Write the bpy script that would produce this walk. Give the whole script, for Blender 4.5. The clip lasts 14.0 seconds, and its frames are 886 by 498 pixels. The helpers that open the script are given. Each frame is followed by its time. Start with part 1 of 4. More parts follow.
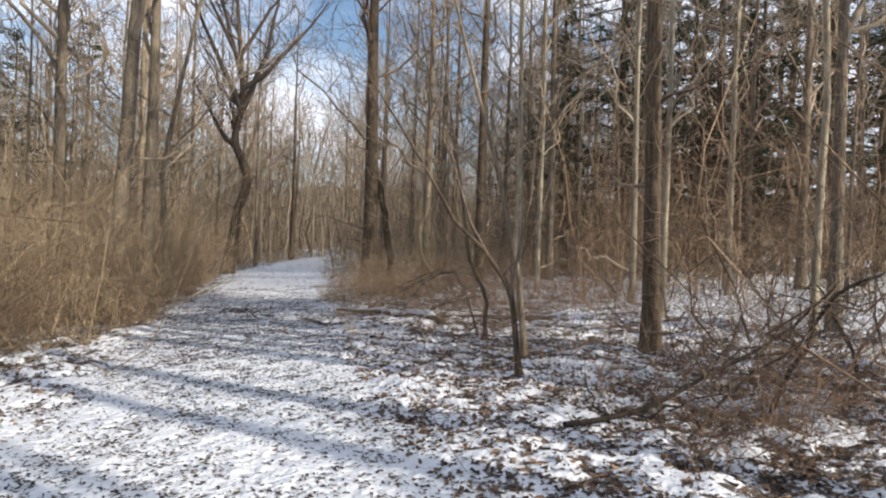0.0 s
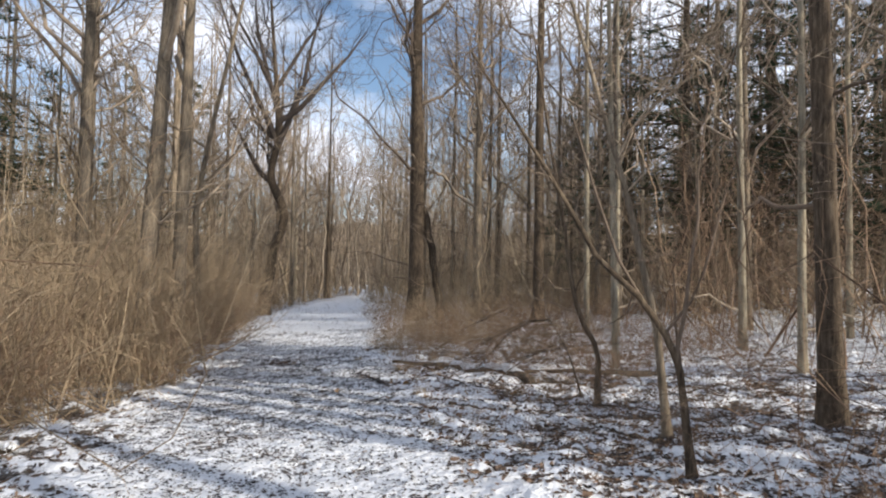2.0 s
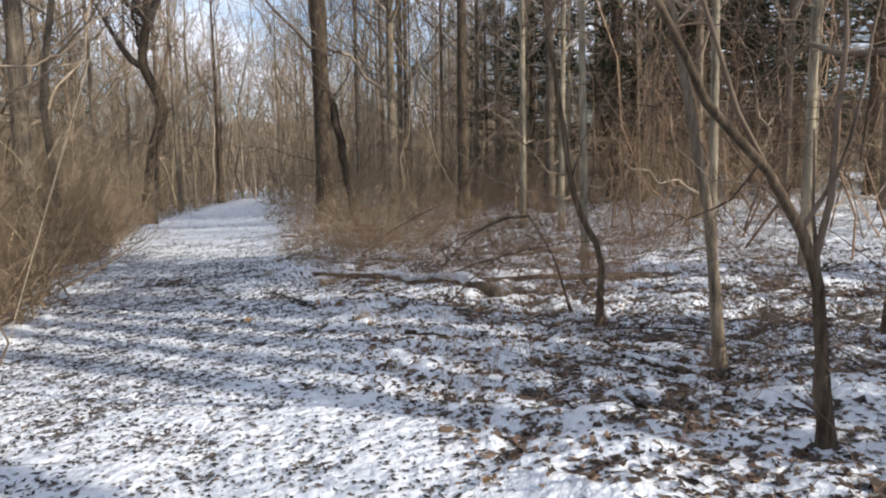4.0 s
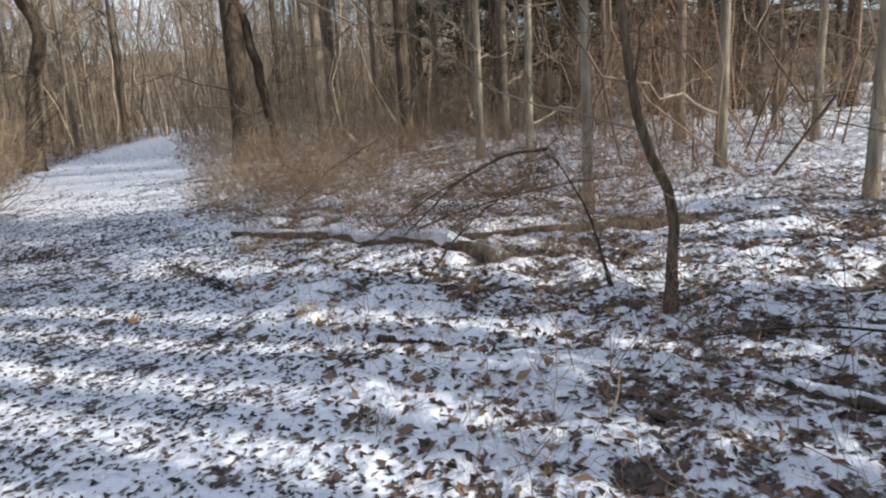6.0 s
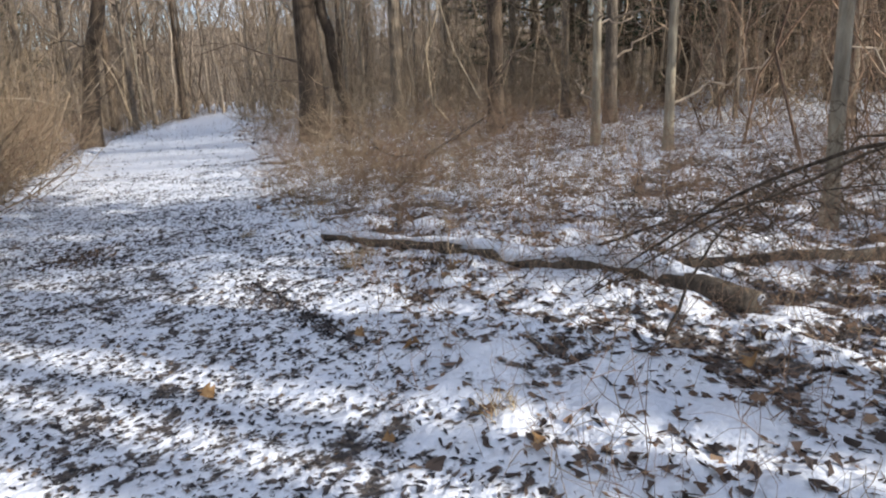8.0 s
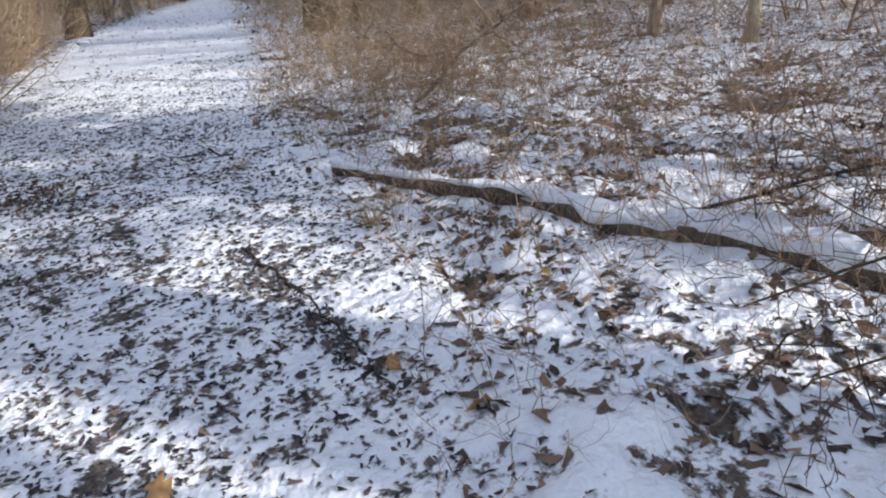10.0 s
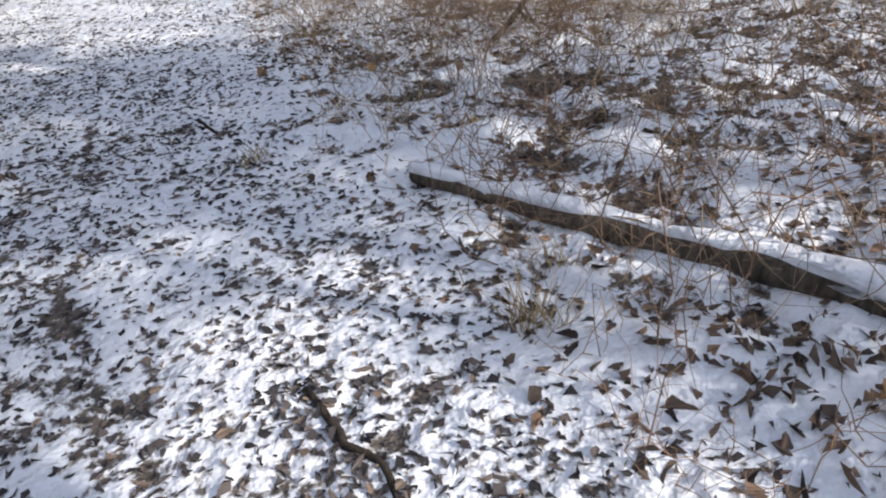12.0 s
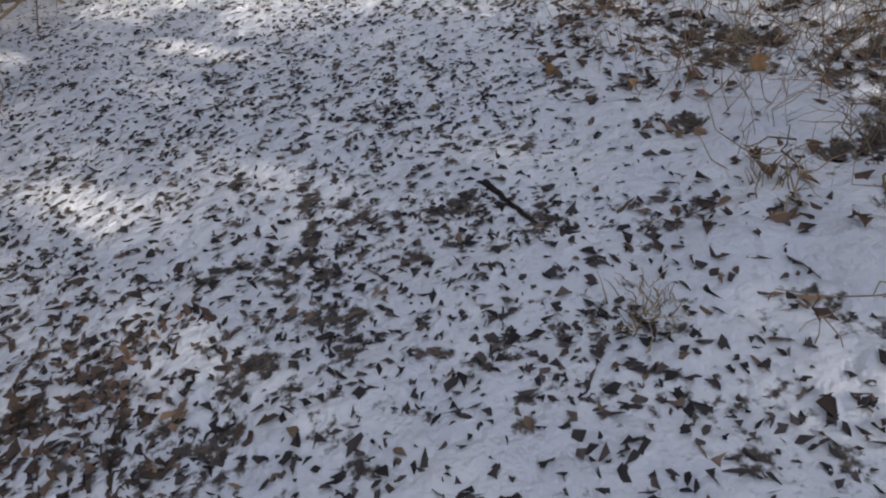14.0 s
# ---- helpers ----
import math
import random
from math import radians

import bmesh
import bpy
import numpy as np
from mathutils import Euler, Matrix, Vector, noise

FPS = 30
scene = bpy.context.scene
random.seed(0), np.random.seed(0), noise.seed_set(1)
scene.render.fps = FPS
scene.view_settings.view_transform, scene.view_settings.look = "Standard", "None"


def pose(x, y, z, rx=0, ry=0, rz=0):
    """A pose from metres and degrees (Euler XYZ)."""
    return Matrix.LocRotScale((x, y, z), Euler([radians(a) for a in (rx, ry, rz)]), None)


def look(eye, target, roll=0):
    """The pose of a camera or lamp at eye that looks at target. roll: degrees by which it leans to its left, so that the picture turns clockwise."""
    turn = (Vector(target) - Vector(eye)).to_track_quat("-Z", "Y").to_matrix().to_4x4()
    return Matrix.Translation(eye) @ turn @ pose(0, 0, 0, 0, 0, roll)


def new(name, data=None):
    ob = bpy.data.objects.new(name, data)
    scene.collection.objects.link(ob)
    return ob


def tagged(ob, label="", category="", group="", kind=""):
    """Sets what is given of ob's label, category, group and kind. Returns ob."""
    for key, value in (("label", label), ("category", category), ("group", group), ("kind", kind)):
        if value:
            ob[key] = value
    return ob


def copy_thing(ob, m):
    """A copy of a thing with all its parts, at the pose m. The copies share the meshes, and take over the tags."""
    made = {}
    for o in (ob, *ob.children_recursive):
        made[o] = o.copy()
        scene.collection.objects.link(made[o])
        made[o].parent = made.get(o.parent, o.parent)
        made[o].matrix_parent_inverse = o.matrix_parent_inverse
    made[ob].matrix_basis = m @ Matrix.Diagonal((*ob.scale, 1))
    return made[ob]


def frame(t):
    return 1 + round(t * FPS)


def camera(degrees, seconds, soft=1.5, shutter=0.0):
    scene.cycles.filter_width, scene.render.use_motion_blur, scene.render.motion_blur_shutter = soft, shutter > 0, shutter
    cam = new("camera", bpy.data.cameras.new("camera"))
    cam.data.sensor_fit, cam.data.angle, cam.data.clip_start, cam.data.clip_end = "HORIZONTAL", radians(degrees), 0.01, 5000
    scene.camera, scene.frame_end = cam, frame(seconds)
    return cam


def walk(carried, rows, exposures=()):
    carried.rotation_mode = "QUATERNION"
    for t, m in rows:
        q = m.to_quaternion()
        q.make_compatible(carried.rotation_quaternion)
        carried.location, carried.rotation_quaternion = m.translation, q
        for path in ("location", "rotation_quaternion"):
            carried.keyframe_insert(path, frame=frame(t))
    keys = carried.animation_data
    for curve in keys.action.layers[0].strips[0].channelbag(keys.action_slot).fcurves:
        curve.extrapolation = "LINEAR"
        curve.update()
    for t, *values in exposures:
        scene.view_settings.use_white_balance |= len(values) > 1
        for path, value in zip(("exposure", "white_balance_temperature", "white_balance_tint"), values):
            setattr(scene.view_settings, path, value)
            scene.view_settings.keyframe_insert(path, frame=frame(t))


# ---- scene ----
cam = camera(68, 14.0, soft=2.1)
PATH = [
    (0, look((-0.045, 0.251, 1.725), (0.474, 2.183, 1.719), 1.8)),
    (0.5, look((-0.081, 0.921, 1.684), (0.455, 2.832, 1.442), 0.9)),
    (1, look((-0.162, 1.390, 1.696), (0.363, 3.278, 1.292), 0.4)),
    (1.5, look((-0.140, 2.003, 1.713), (0.323, 3.935, 1.482), 0.1)),
    (2, look((-0.338, 2.613, 1.812), (0.090, 4.565, 1.910), 0.9)),
    (2.5, look((-0.306, 3.220, 1.815), (0.124, 5.166, 1.985), 0.8)),
    (3, look((-0.325, 4.006, 1.774), (0.191, 5.934, 1.905), 0.2)),
    (3.5, look((-0.295, 4.655, 1.738), (0.328, 6.555, 1.738), -0.4)),
    (4, look((-0.286, 5.113, 1.698), (0.428, 6.970, 1.488), -1.0)),
    (4.2, look((-0.276, 5.302, 1.673), (0.467, 7.135, 1.377), -1.0)),
    (6.3, look((0.289, 7.934, 1.616), (1.181, 9.665, 1.159), -2.6)),
    (6.5, look((0.278, 8.188, 1.584), (1.169, 9.911, 1.098), -2.1)),
    (7, look((0.302, 8.756, 1.569), (1.149, 10.490, 1.045), -2.3)),
    (7.5, look((0.293, 9.370, 1.554), (1.088, 11.136, 1.057), -2.5)),
    (8, look((0.238, 9.909, 1.548), (0.990, 11.701, 1.075), -2.2)),
    (8.2, look((0.215, 10.097, 1.545), (0.960, 11.890, 1.067), -2.1)),
    (10.3, look((0.637, 11.715, 1.601), (1.293, 13.399, 0.743), -3.1)),
    (10.5, look((0.621, 11.939, 1.593), (1.290, 13.597, 0.696), -3.0)),
    (11, look((0.639, 12.532, 1.573), (1.311, 14.134, 0.583), -3.5)),
    (11.5, look((0.661, 13.130, 1.544), (1.325, 14.704, 0.504), -3.8)),
    (12, look((0.641, 13.736, 1.514), (1.298, 15.310, 0.470), -2.7)),
    (12.5, look((0.578, 14.325, 1.473), (1.190, 15.915, 0.425), -2.2)),
    (13, look((0.510, 14.912, 1.420), (1.016, 16.515, 0.337), -3.8)),
    (13.5, look((0.379, 15.537, 1.424), (0.761, 17.110, 0.249), -6.3)),
    (14, look((0.260, 16.146, 1.428), (0.515, 17.691, 0.185), -9.3)),
]
walk(cam, PATH, [(0, 0.1, 6450, 10), (1, 0.04, 6350, 10), (2.5, 0.06, 6350, 10), (4.2, 0.12, 6180, 10), (7, 0.25, 6050, 11), (10.5, 0.33, 5950, 12), (11.5, 0.33, 6050, 12), (12.5, 0.15, 6250, 13), (13, 0.08, 6400, 13), (14, -0.1, 6350, 13)])

# ---- daylight: low winter sun from the right and behind ----
SUN_AZ = Vector((0.654, -0.756, 0)).normalized()
SUN_EL = radians(27)
world = bpy.data.worlds.new("winter_sky")
scene.world = world
world.use_nodes = True
wn, wl = world.node_tree.nodes, world.node_tree.links
sky = wn.new("ShaderNodeTexSky")
sky.sky_type, sky.sun_disc = "NISHITA", False
sky.sun_elevation, sky.sun_rotation = SUN_EL, math.atan2(SUN_AZ.x, SUN_AZ.y)
sky.dust_density, sky.air_density, sky.ozone_density = 0.6, 1.0, 1.5
wtc, wmap, wno, wramp, wmix = (wn.new(n) for n in ("ShaderNodeTexCoord", "ShaderNodeMapping", "ShaderNodeTexNoise", "ShaderNodeValToRGB", "ShaderNodeMix"))
wmap.inputs["Scale"].default_value = (1.0, 1.0, 2.6)
wno.inputs["Scale"].default_value, wno.inputs["Detail"].default_value, wno.inputs["Roughness"].default_value = 3.2, 7, 0.55
wramp.color_ramp.elements[0].position, wramp.color_ramp.elements[1].position = 0.43, 0.64
wmix.data_type = "RGBA"
wl.new(wtc.outputs["Generated"], wmap.inputs["Vector"])
wl.new(wmap.outputs["Vector"], wno.inputs["Vector"])
wl.new(wno.outputs["Fac"], wramp.inputs["Fac"])
wl.new(wramp.outputs["Color"], wmix.inputs["Factor"])
wl.new(sky.outputs["Color"], wmix.inputs[6])
wmix.inputs[7].default_value = (8.0, 8.3, 9.2, 1)
wl.new(wmix.outputs[2], wn["Background"].inputs["Color"])
wn["Background"].inputs["Strength"].default_value = 0.14
sun = new("sun", bpy.data.lights.new("sun", "SUN"))
sun.data.energy, sun.data.angle, sun.data.color = 5.0, radians(0.53), (1.0, 0.92, 0.8)
sun.matrix_world = look(SUN_AZ * 60 + Vector((0, 0, 60 * math.tan(SUN_EL))), (0, 0, 0))


# ---- materials ----
def material(name, rough=0.85):
    m = bpy.data.materials.new(name)
    m.use_nodes = True
    nt = m.node_tree
    b = nt.nodes["Principled BSDF"]
    b.inputs["Roughness"].default_value = rough
    b.inputs["Specular IOR Level"].default_value = 0.25
    return m, nt, b


def noise_node(nt, scale, detail=4, vec=None, rough=0.55):
    n = nt.nodes.new("ShaderNodeTexNoise")
    n.inputs["Scale"].default_value, n.inputs["Detail"].default_value, n.inputs["Roughness"].default_value = scale, detail, rough
    if vec is not None:
        nt.links.new(vec, n.inputs["Vector"])
    return n


def ramp_node(nt, fac, stops):
    r = nt.nodes.new("ShaderNodeValToRGB")
    el = r.color_ramp.elements
    el[0].position, el[0].color = stops[0][0], (*stops[0][1], 1)
    el[1].position, el[1].color = stops[-1][0], (*stops[-1][1], 1)
    for p, c in stops[1:-1]:
        el.new(p).color = (*c, 1)
    nt.links.new(fac, r.inputs["Fac"])
    return r


def math_node(nt, op, a, b=None, clamp=False):
    n = nt.nodes.new("ShaderNodeMath")
    n.operation, n.use_clamp = op, clamp
    for i, v in enumerate((a, b)):
        if v is None:
            continue
        if isinstance(v, (int, float)):
            n.inputs[i].default_value = v
        else:
            nt.links.new(v, n.inputs[i])
    return n.outputs[0]


def mix_node(nt, fac, a, b, blend="MIX"):
    n = nt.nodes.new("ShaderNodeMix")
    n.data_type, n.blend_type = "RGBA", blend
    for i, v in ((0, fac), (6, a), (7, b)):
        if isinstance(v, (int, float)):
            n.inputs[i].default_value = v
        elif isinstance(v, tuple):
            n.inputs[i].default_value = (*v, 1)
        else:
            nt.links.new(v, n.inputs[i])
    return n.outputs[2]


def position(nt, stretch=(1, 1, 1)):
    g = nt.nodes.new("ShaderNodeNewGeometry")
    mp = nt.nodes.new("ShaderNodeMapping")
    mp.inputs["Scale"].default_value = stretch
    nt.links.new(g.outputs["Position"], mp.inputs["Vector"])
    return mp.outputs["Vector"]


def bump(nt, b, height, strength, distance):
    n = nt.nodes.new("ShaderNodeBump")
    n.inputs["Strength"].default_value, n.inputs["Distance"].default_value = strength, distance
    nt.links.new(height, n.inputs["Height"])
    nt.links.new(n.outputs["Normal"], b.inputs["Normal"])


def bark(name, dark, mid, light, furrow=28):
    """Furrowed bark: fine vertical ridges over broad lichen stains; each trunk a little lighter or darker."""
    m, nt, b = material(name, 0.9)
    v = position(nt, (1, 1, 0.16))
    fine, broad = noise_node(nt, furrow, 6, v, 0.65), noise_node(nt, 1.7, 3, position(nt))
    col = ramp_node(nt, fine.outputs["Fac"], [(0.32, dark), (0.52, mid), (0.72, light)]).outputs["Color"]
    patch = ramp_node(nt, broad.outputs["Fac"], [(0.4, (0.72, 0.72, 0.7)), (0.65, (1.12, 1.1, 1.02))]).outputs["Color"]
    info = nt.nodes.new("ShaderNodeObjectInfo")
    tone = ramp_node(nt, info.outputs["Random"], [(0, (0.7, 0.7, 0.7)), (1, (1.2, 1.17, 1.1))]).outputs["Color"]
    nt.links.new(mix_node(nt, 1.0, mix_node(nt, 1.0, col, patch, "MULTIPLY"), tone, "MULTIPLY"), b.inputs["Base Color"])
    bump(nt, b, fine.outputs["Fac"], 0.9, 0.02)
    return m


def twiggy(name, stops, rough=0.85):
    """Thin stems, every one of its own tone."""
    m, nt, b = material(name, rough)
    g = nt.nodes.new("ShaderNodeNewGeometry")
    col = ramp_node(nt, g.outputs["Random Per Island"], stops).outputs["Color"]
    n = noise_node(nt, 9, 3, position(nt))
    tone = ramp_node(nt, n.outputs["Fac"], [(0.3, (0.75, 0.75, 0.75)), (0.7, (1.15, 1.15, 1.15))]).outputs["Color"]
    nt.links.new(mix_node(nt, 1.0, col, tone, "MULTIPLY"), b.inputs["Base Color"])
    return m


BARK_DARK = bark("bark_dark", (0.040, 0.029, 0.021), (0.127, 0.094, 0.068), (0.230, 0.182, 0.137))
BARK_GREY = bark("bark_grey", (0.103, 0.083, 0.063), (0.253, 0.204, 0.158), (0.414, 0.352, 0.278))
BARK_PALE = bark("bark_pale", (0.2, 0.165, 0.125), (0.36, 0.31, 0.24), (0.52, 0.47, 0.38), 16)
BARK_ROTTEN = bark("bark_rotten", (0.018, 0.014, 0.012), (0.055, 0.043, 0.034), (0.11, 0.09, 0.072))
BARK_LOG = bark("bark_log", (0.045, 0.037, 0.031), (0.11, 0.09, 0.073), (0.2, 0.168, 0.135))
TWIG_DEAD = twiggy("twig_dead", [(0, (0.03, 0.024, 0.02)), (0.6, (0.08, 0.062, 0.05)), (1, (0.16, 0.13, 0.1))])
LIMB_DARK = twiggy("limb_dark", [(0, (0.075, 0.055, 0.040)), (0.6, (0.180, 0.131, 0.094)), (1, (0.300, 0.228, 0.163))])
LIMB_GREY = twiggy("limb_grey", [(0, (0.164, 0.124, 0.089)), (0.6, (0.327, 0.256, 0.184)), (1, (0.535, 0.430, 0.316))])
BRUSH_TAN = twiggy("brush_tan", [(0, (0.15, 0.108, 0.07)), (0.5, (0.345, 0.255, 0.16)), (0.85, (0.49, 0.37, 0.235)), (1, (0.62, 0.5, 0.345))])
BRUSH_BROWN = twiggy("brush_brown", [(0, (0.103, 0.067, 0.047)), (0.6, (0.273, 0.178, 0.114)), (1, (0.511, 0.350, 0.221))])
GRASS_DRY = twiggy("dry_grass", [(0, (0.25, 0.17, 0.08)), (0.6, (0.46, 0.34, 0.18)), (1, (0.58, 0.47, 0.29))])
NEEDLES = twiggy("pine_needles", [(0, (0.018, 0.032, 0.018)), (0.6, (0.035, 0.062, 0.032)), (1, (0.07, 0.1, 0.05))])
LITTER = twiggy("dead_leaves", [(0, (0.047, 0.037, 0.031)), (0.45, (0.116, 0.084, 0.065)), (0.8, (0.17, 0.115, 0.082)), (0.95, (0.26, 0.165, 0.105)), (1, (0.38, 0.26, 0.16))])
LITTER_PATH = twiggy("trodden_leaves", [(0, (0.032, 0.029, 0.03)), (0.5, (0.073, 0.063, 0.061)), (0.9, (0.135, 0.11, 0.098)), (1, (0.26, 0.185, 0.125))])


def leaf_material(name, a, c):
    m, nt, b = material(name, 0.7)
    n = noise_node(nt, 30, 4, position(nt))
    info = nt.nodes.new("ShaderNodeObjectInfo")
    tone = ramp_node(nt, info.outputs["Random"], [(0, (0.6, 0.58, 0.55)), (1, (1.2, 1.15, 1.05))]).outputs["Color"]
    col = ramp_node(nt, n.outputs["Fac"], [(0.3, a), (0.7, c)]).outputs["Color"]
    nt.links.new(mix_node(nt, 1.0, col, tone, "MULTIPLY"), b.inputs["Base Color"])
    return m


LEAF_ORANGE = leaf_material("leaf_orange", (0.3, 0.16, 0.065), (0.52, 0.33, 0.15))
LEAF_BROWN = leaf_material("leaf_brown", (0.11, 0.07, 0.048), (0.22, 0.145, 0.095))


def snow_material(name, ground):
    m, nt, b = material(name, 0.62)
    p = position(nt)
    fine, mid, grit = noise_node(nt, 26, 6, p, 0.62), noise_node(nt, 4.5, 4, p), noise_node(nt, 110, 3, p)
    lump = noise_node(nt, 10, 3, p, 0.5)
    snow = ramp_node(nt, mid.outputs["Fac"], [(0.3, (0.74, 0.76, 0.8)), (0.7, (0.88, 0.88, 0.88))]).outputs["Color"]
    if ground:
        at = nt.nodes.new("ShaderNodeAttribute")
        at.attribute_name = "litter"
        soil = ramp_node(nt, noise_node(nt, 38, 5, p).outputs["Fac"], [(0.3, (0.04, 0.035, 0.032)), (0.52, (0.11, 0.09, 0.074)), (0.75, (0.21, 0.165, 0.125))]).outputs["Color"]
        hollow = math_node(nt, "SUBTRACT", 1.0, lump.outputs["Fac"])
        level = math_node(nt, "ADD", math_node(nt, "MULTIPLY", fine.outputs["Fac"], 0.42), math_node(nt, "ADD", math_node(nt, "MULTIPLY", mid.outputs["Fac"], 0.18), math_node(nt, "MULTIPLY", hollow, 0.4)))
        edge = math_node(nt, "MULTIPLY", math_node(nt, "SUBTRACT", math_node(nt, "ADD", level, at.outputs["Fac"]), 0.62), 17, True)
        nt.links.new(mix_node(nt, edge, snow, soil), b.inputs["Base Color"])
    else:
        nt.links.new(snow, b.inputs["Base Color"])
    h = math_node(nt, "ADD", math_node(nt, "MULTIPLY", lump.outputs["Fac"], 2.6), math_node(nt, "ADD", math_node(nt, "MULTIPLY", fine.outputs["Fac"], 0.4), math_node(nt, "MULTIPLY", grit.outputs["Fac"], 0.07)))
    bump(nt, b, h, 0.75, 0.035)
    return m


SNOW_GROUND = snow_material("snow_over_leaves", True)
SNOW = snow_material("snow", False)


# ---- numbers for shapes ----
rng = np.random.default_rng(7)


def lattice(ix, iy, seed):
    n = (ix.astype(np.int64) * 374761393 + iy.astype(np.int64) * 668265263 + seed * 974634777) & 0xFFFFFFFF
    n = ((n ^ (n >> 13)) * 1274126177) & 0xFFFFFFFF
    return ((n ^ (n >> 16)) & 0xFFFF) / 65535.0


def value_noise(x, y, scale, seed):
    x, y = np.asarray(x, float) / scale, np.asarray(y, float) / scale
    ix, iy = np.floor(x), np.floor(y)
    u, v = x - ix, y - iy
    u, v = u * u * (3 - 2 * u), v * v * (3 - 2 * v)
    a, b = lattice(ix, iy, seed), lattice(ix + 1, iy, seed)
    c, d = lattice(ix, iy + 1, seed), lattice(ix + 1, iy + 1, seed)
    return (a * (1 - u) + b * u) * (1 - v) + (c * (1 - u) + d * u) * v - 0.5


def smooth(a, b, x):
    t = np.clip((np.asarray(x, float) - a) / (b - a), 0.0, 1.0)
    return t * t * (3 - 2 * t)


def path_middle(y):
    """The trail bends slowly to the right far ahead."""
    return np.interp(y, (0, 10, 18, 23, 30, 39, 44, 50, 58, 75), (-0.6, -0.6, -0.35, 0.0, 0.3, 0.75, 1.4, 2.6, 4.5, 9.0))


def path_half(y):
    """Half the trail's width."""
    return np.interp(y, (0, 18, 23, 30, 39, 44, 50, 58, 70), (1.75, 1.85, 2.1, 2.3, 2.45, 2.35, 2.0, 1.6, 1.3))


def on_path(x, y):
    """1 on the trodden trail, 0 beside it."""
    w = path_half(y) + 0.5 * value_noise(x, y, 2.2, 3) + 0.35 * value_noise(x, y, 0.6, 4)
    return 1 - smooth(-0.35, 0.35, np.abs(np.asarray(x) - path_middle(y)) - w)


def ground_z(x, y):
    x, y = np.asarray(x, float), np.asarray(y, float)
    base = 0.0612 * 28 * np.tanh(x / 28)
    p = on_path(x, y)
    near = np.exp(-np.maximum(np.hypot(x, y - 13) - 30, 0) / 25)
    rough = 0.12 * value_noise(x, y, 1.9, 11) + 0.085 * value_noise(x, y, 0.55, 12) + 0.09 * value_noise(x, y, 0.23, 13) + 0.04 * value_noise(x, y, 0.1, 14)
    flat = 0.035 * value_noise(x, y, 1.4, 15) + 0.03 * value_noise(x, y, 0.3, 16) + 0.02 * value_noise(x, y, 0.11, 17)
    return base + near * (p * (flat - 0.02) + (1 - p) * rough)


def spot(x, y, up=0.0):
    return Vector((x, y, float(ground_z(x, y)) + up))


# ---- mesh builders ----
def mesh_from(name, verts, faces, mat, smooth_shade=True):
    """verts: N x 3; faces: a list of arrays of quads or triangles."""
    me = bpy.data.meshes.new(name)
    verts = np.asarray(verts, np.float32)
    loops = np.concatenate([f.ravel() for f in faces]).astype(np.int32)
    sizes = np.concatenate([np.full(len(f), f.shape[1]) for f in faces]).astype(np.int32)
    me.vertices.add(len(verts))
    me.vertices.foreach_set("co", verts.ravel())
    me.loops.add(len(loops))
    me.loops.foreach_set("vertex_index", loops)
    me.polygons.add(len(sizes))
    me.polygons.foreach_set("loop_start", np.concatenate([[0], np.cumsum(sizes)[:-1]]).astype(np.int32))
    me.polygons.foreach_set("use_smooth", np.full(len(sizes), smooth_shade))
    me.update(calc_edges=True)
    me.materials.append(mat)
    return me


class Sticks:
    """Collects tapering round stems."""

    def __init__(self):
        self.v, self.f, self.t, self.n = [], [], [], 0

    def batch(self, pts, rad, sides):
        """pts: N x K x 3, rad: N x K. N stems of K rings each."""
        pts, rad = np.asarray(pts, float), np.asarray(rad, float)
        N, K, _ = pts.shape
        d = np.gradient(pts, axis=1)
        d /= np.linalg.norm(d, axis=2, keepdims=True) + 1e-9
        ref = np.where(np.abs(d[..., 2:3]) > 0.9, np.array([1.0, 0, 0]), np.array([0, 0, 1.0]))
        a = np.cross(d, ref)
        a /= np.linalg.norm(a, axis=2, keepdims=True) + 1e-9
        b = np.cross(d, a)
        ang = np.arange(sides) * 2 * np.pi / sides
        ring = pts[:, :, None] + rad[:, :, None, None] * (a[:, :, None] * np.cos(ang)[None, None, :, None] + b[:, :, None] * np.sin(ang)[None, None, :, None])
        base = self.n + (np.arange(N) * K * sides)[:, None, None] + (np.arange(K - 1) * sides)[None, :, None]
        i, j = np.arange(sides), (np.arange(sides) + 1) % sides
        q = np.stack([base + i, base + j, base + j + sides, base + i + sides], axis=3)
        self.v.append(ring.reshape(-1, 3))
        self.f.append(q.reshape(-1, 4))
        self.n += N * K * sides

    def stem(self, pts, rad, sides=8):
        self.batch(np.asarray(pts, float)[None], np.asarray(rad, float)[None], sides)

    def twigs(self, base, way, length, r0, sides=3, rings=4, wander=0.12, lift=0.0, tip=0.3):
        """Crooked thin stems from base along way; gives their points."""
        N = len(base)
        s = np.linspace(0, 1, rings)
        pts = base[:, None] + way[:, None] * (s[None, :, None] * length[:, None, None])
        off = np.cumsum(rng.normal(0, 1, (N, rings, 3)), axis=1) * wander * length[:, None, None] / rings
        off[:, 0] = 0
        pts = pts + off
        pts[:, :, 2] += lift * length[:, None] * s[None] ** 2
        self.batch(pts, r0[:, None] * (1 - (1 - tip) * s[None]), sides)
        return pts

    def mesh(self, name, mat):
        return mesh_from(name, np.concatenate(self.v), [np.concatenate(self.f), *self.t], mat)


def part(name, me, parent, label=""):
    ob = new(name, me)
    ob.parent = parent
    return tagged(ob, label)


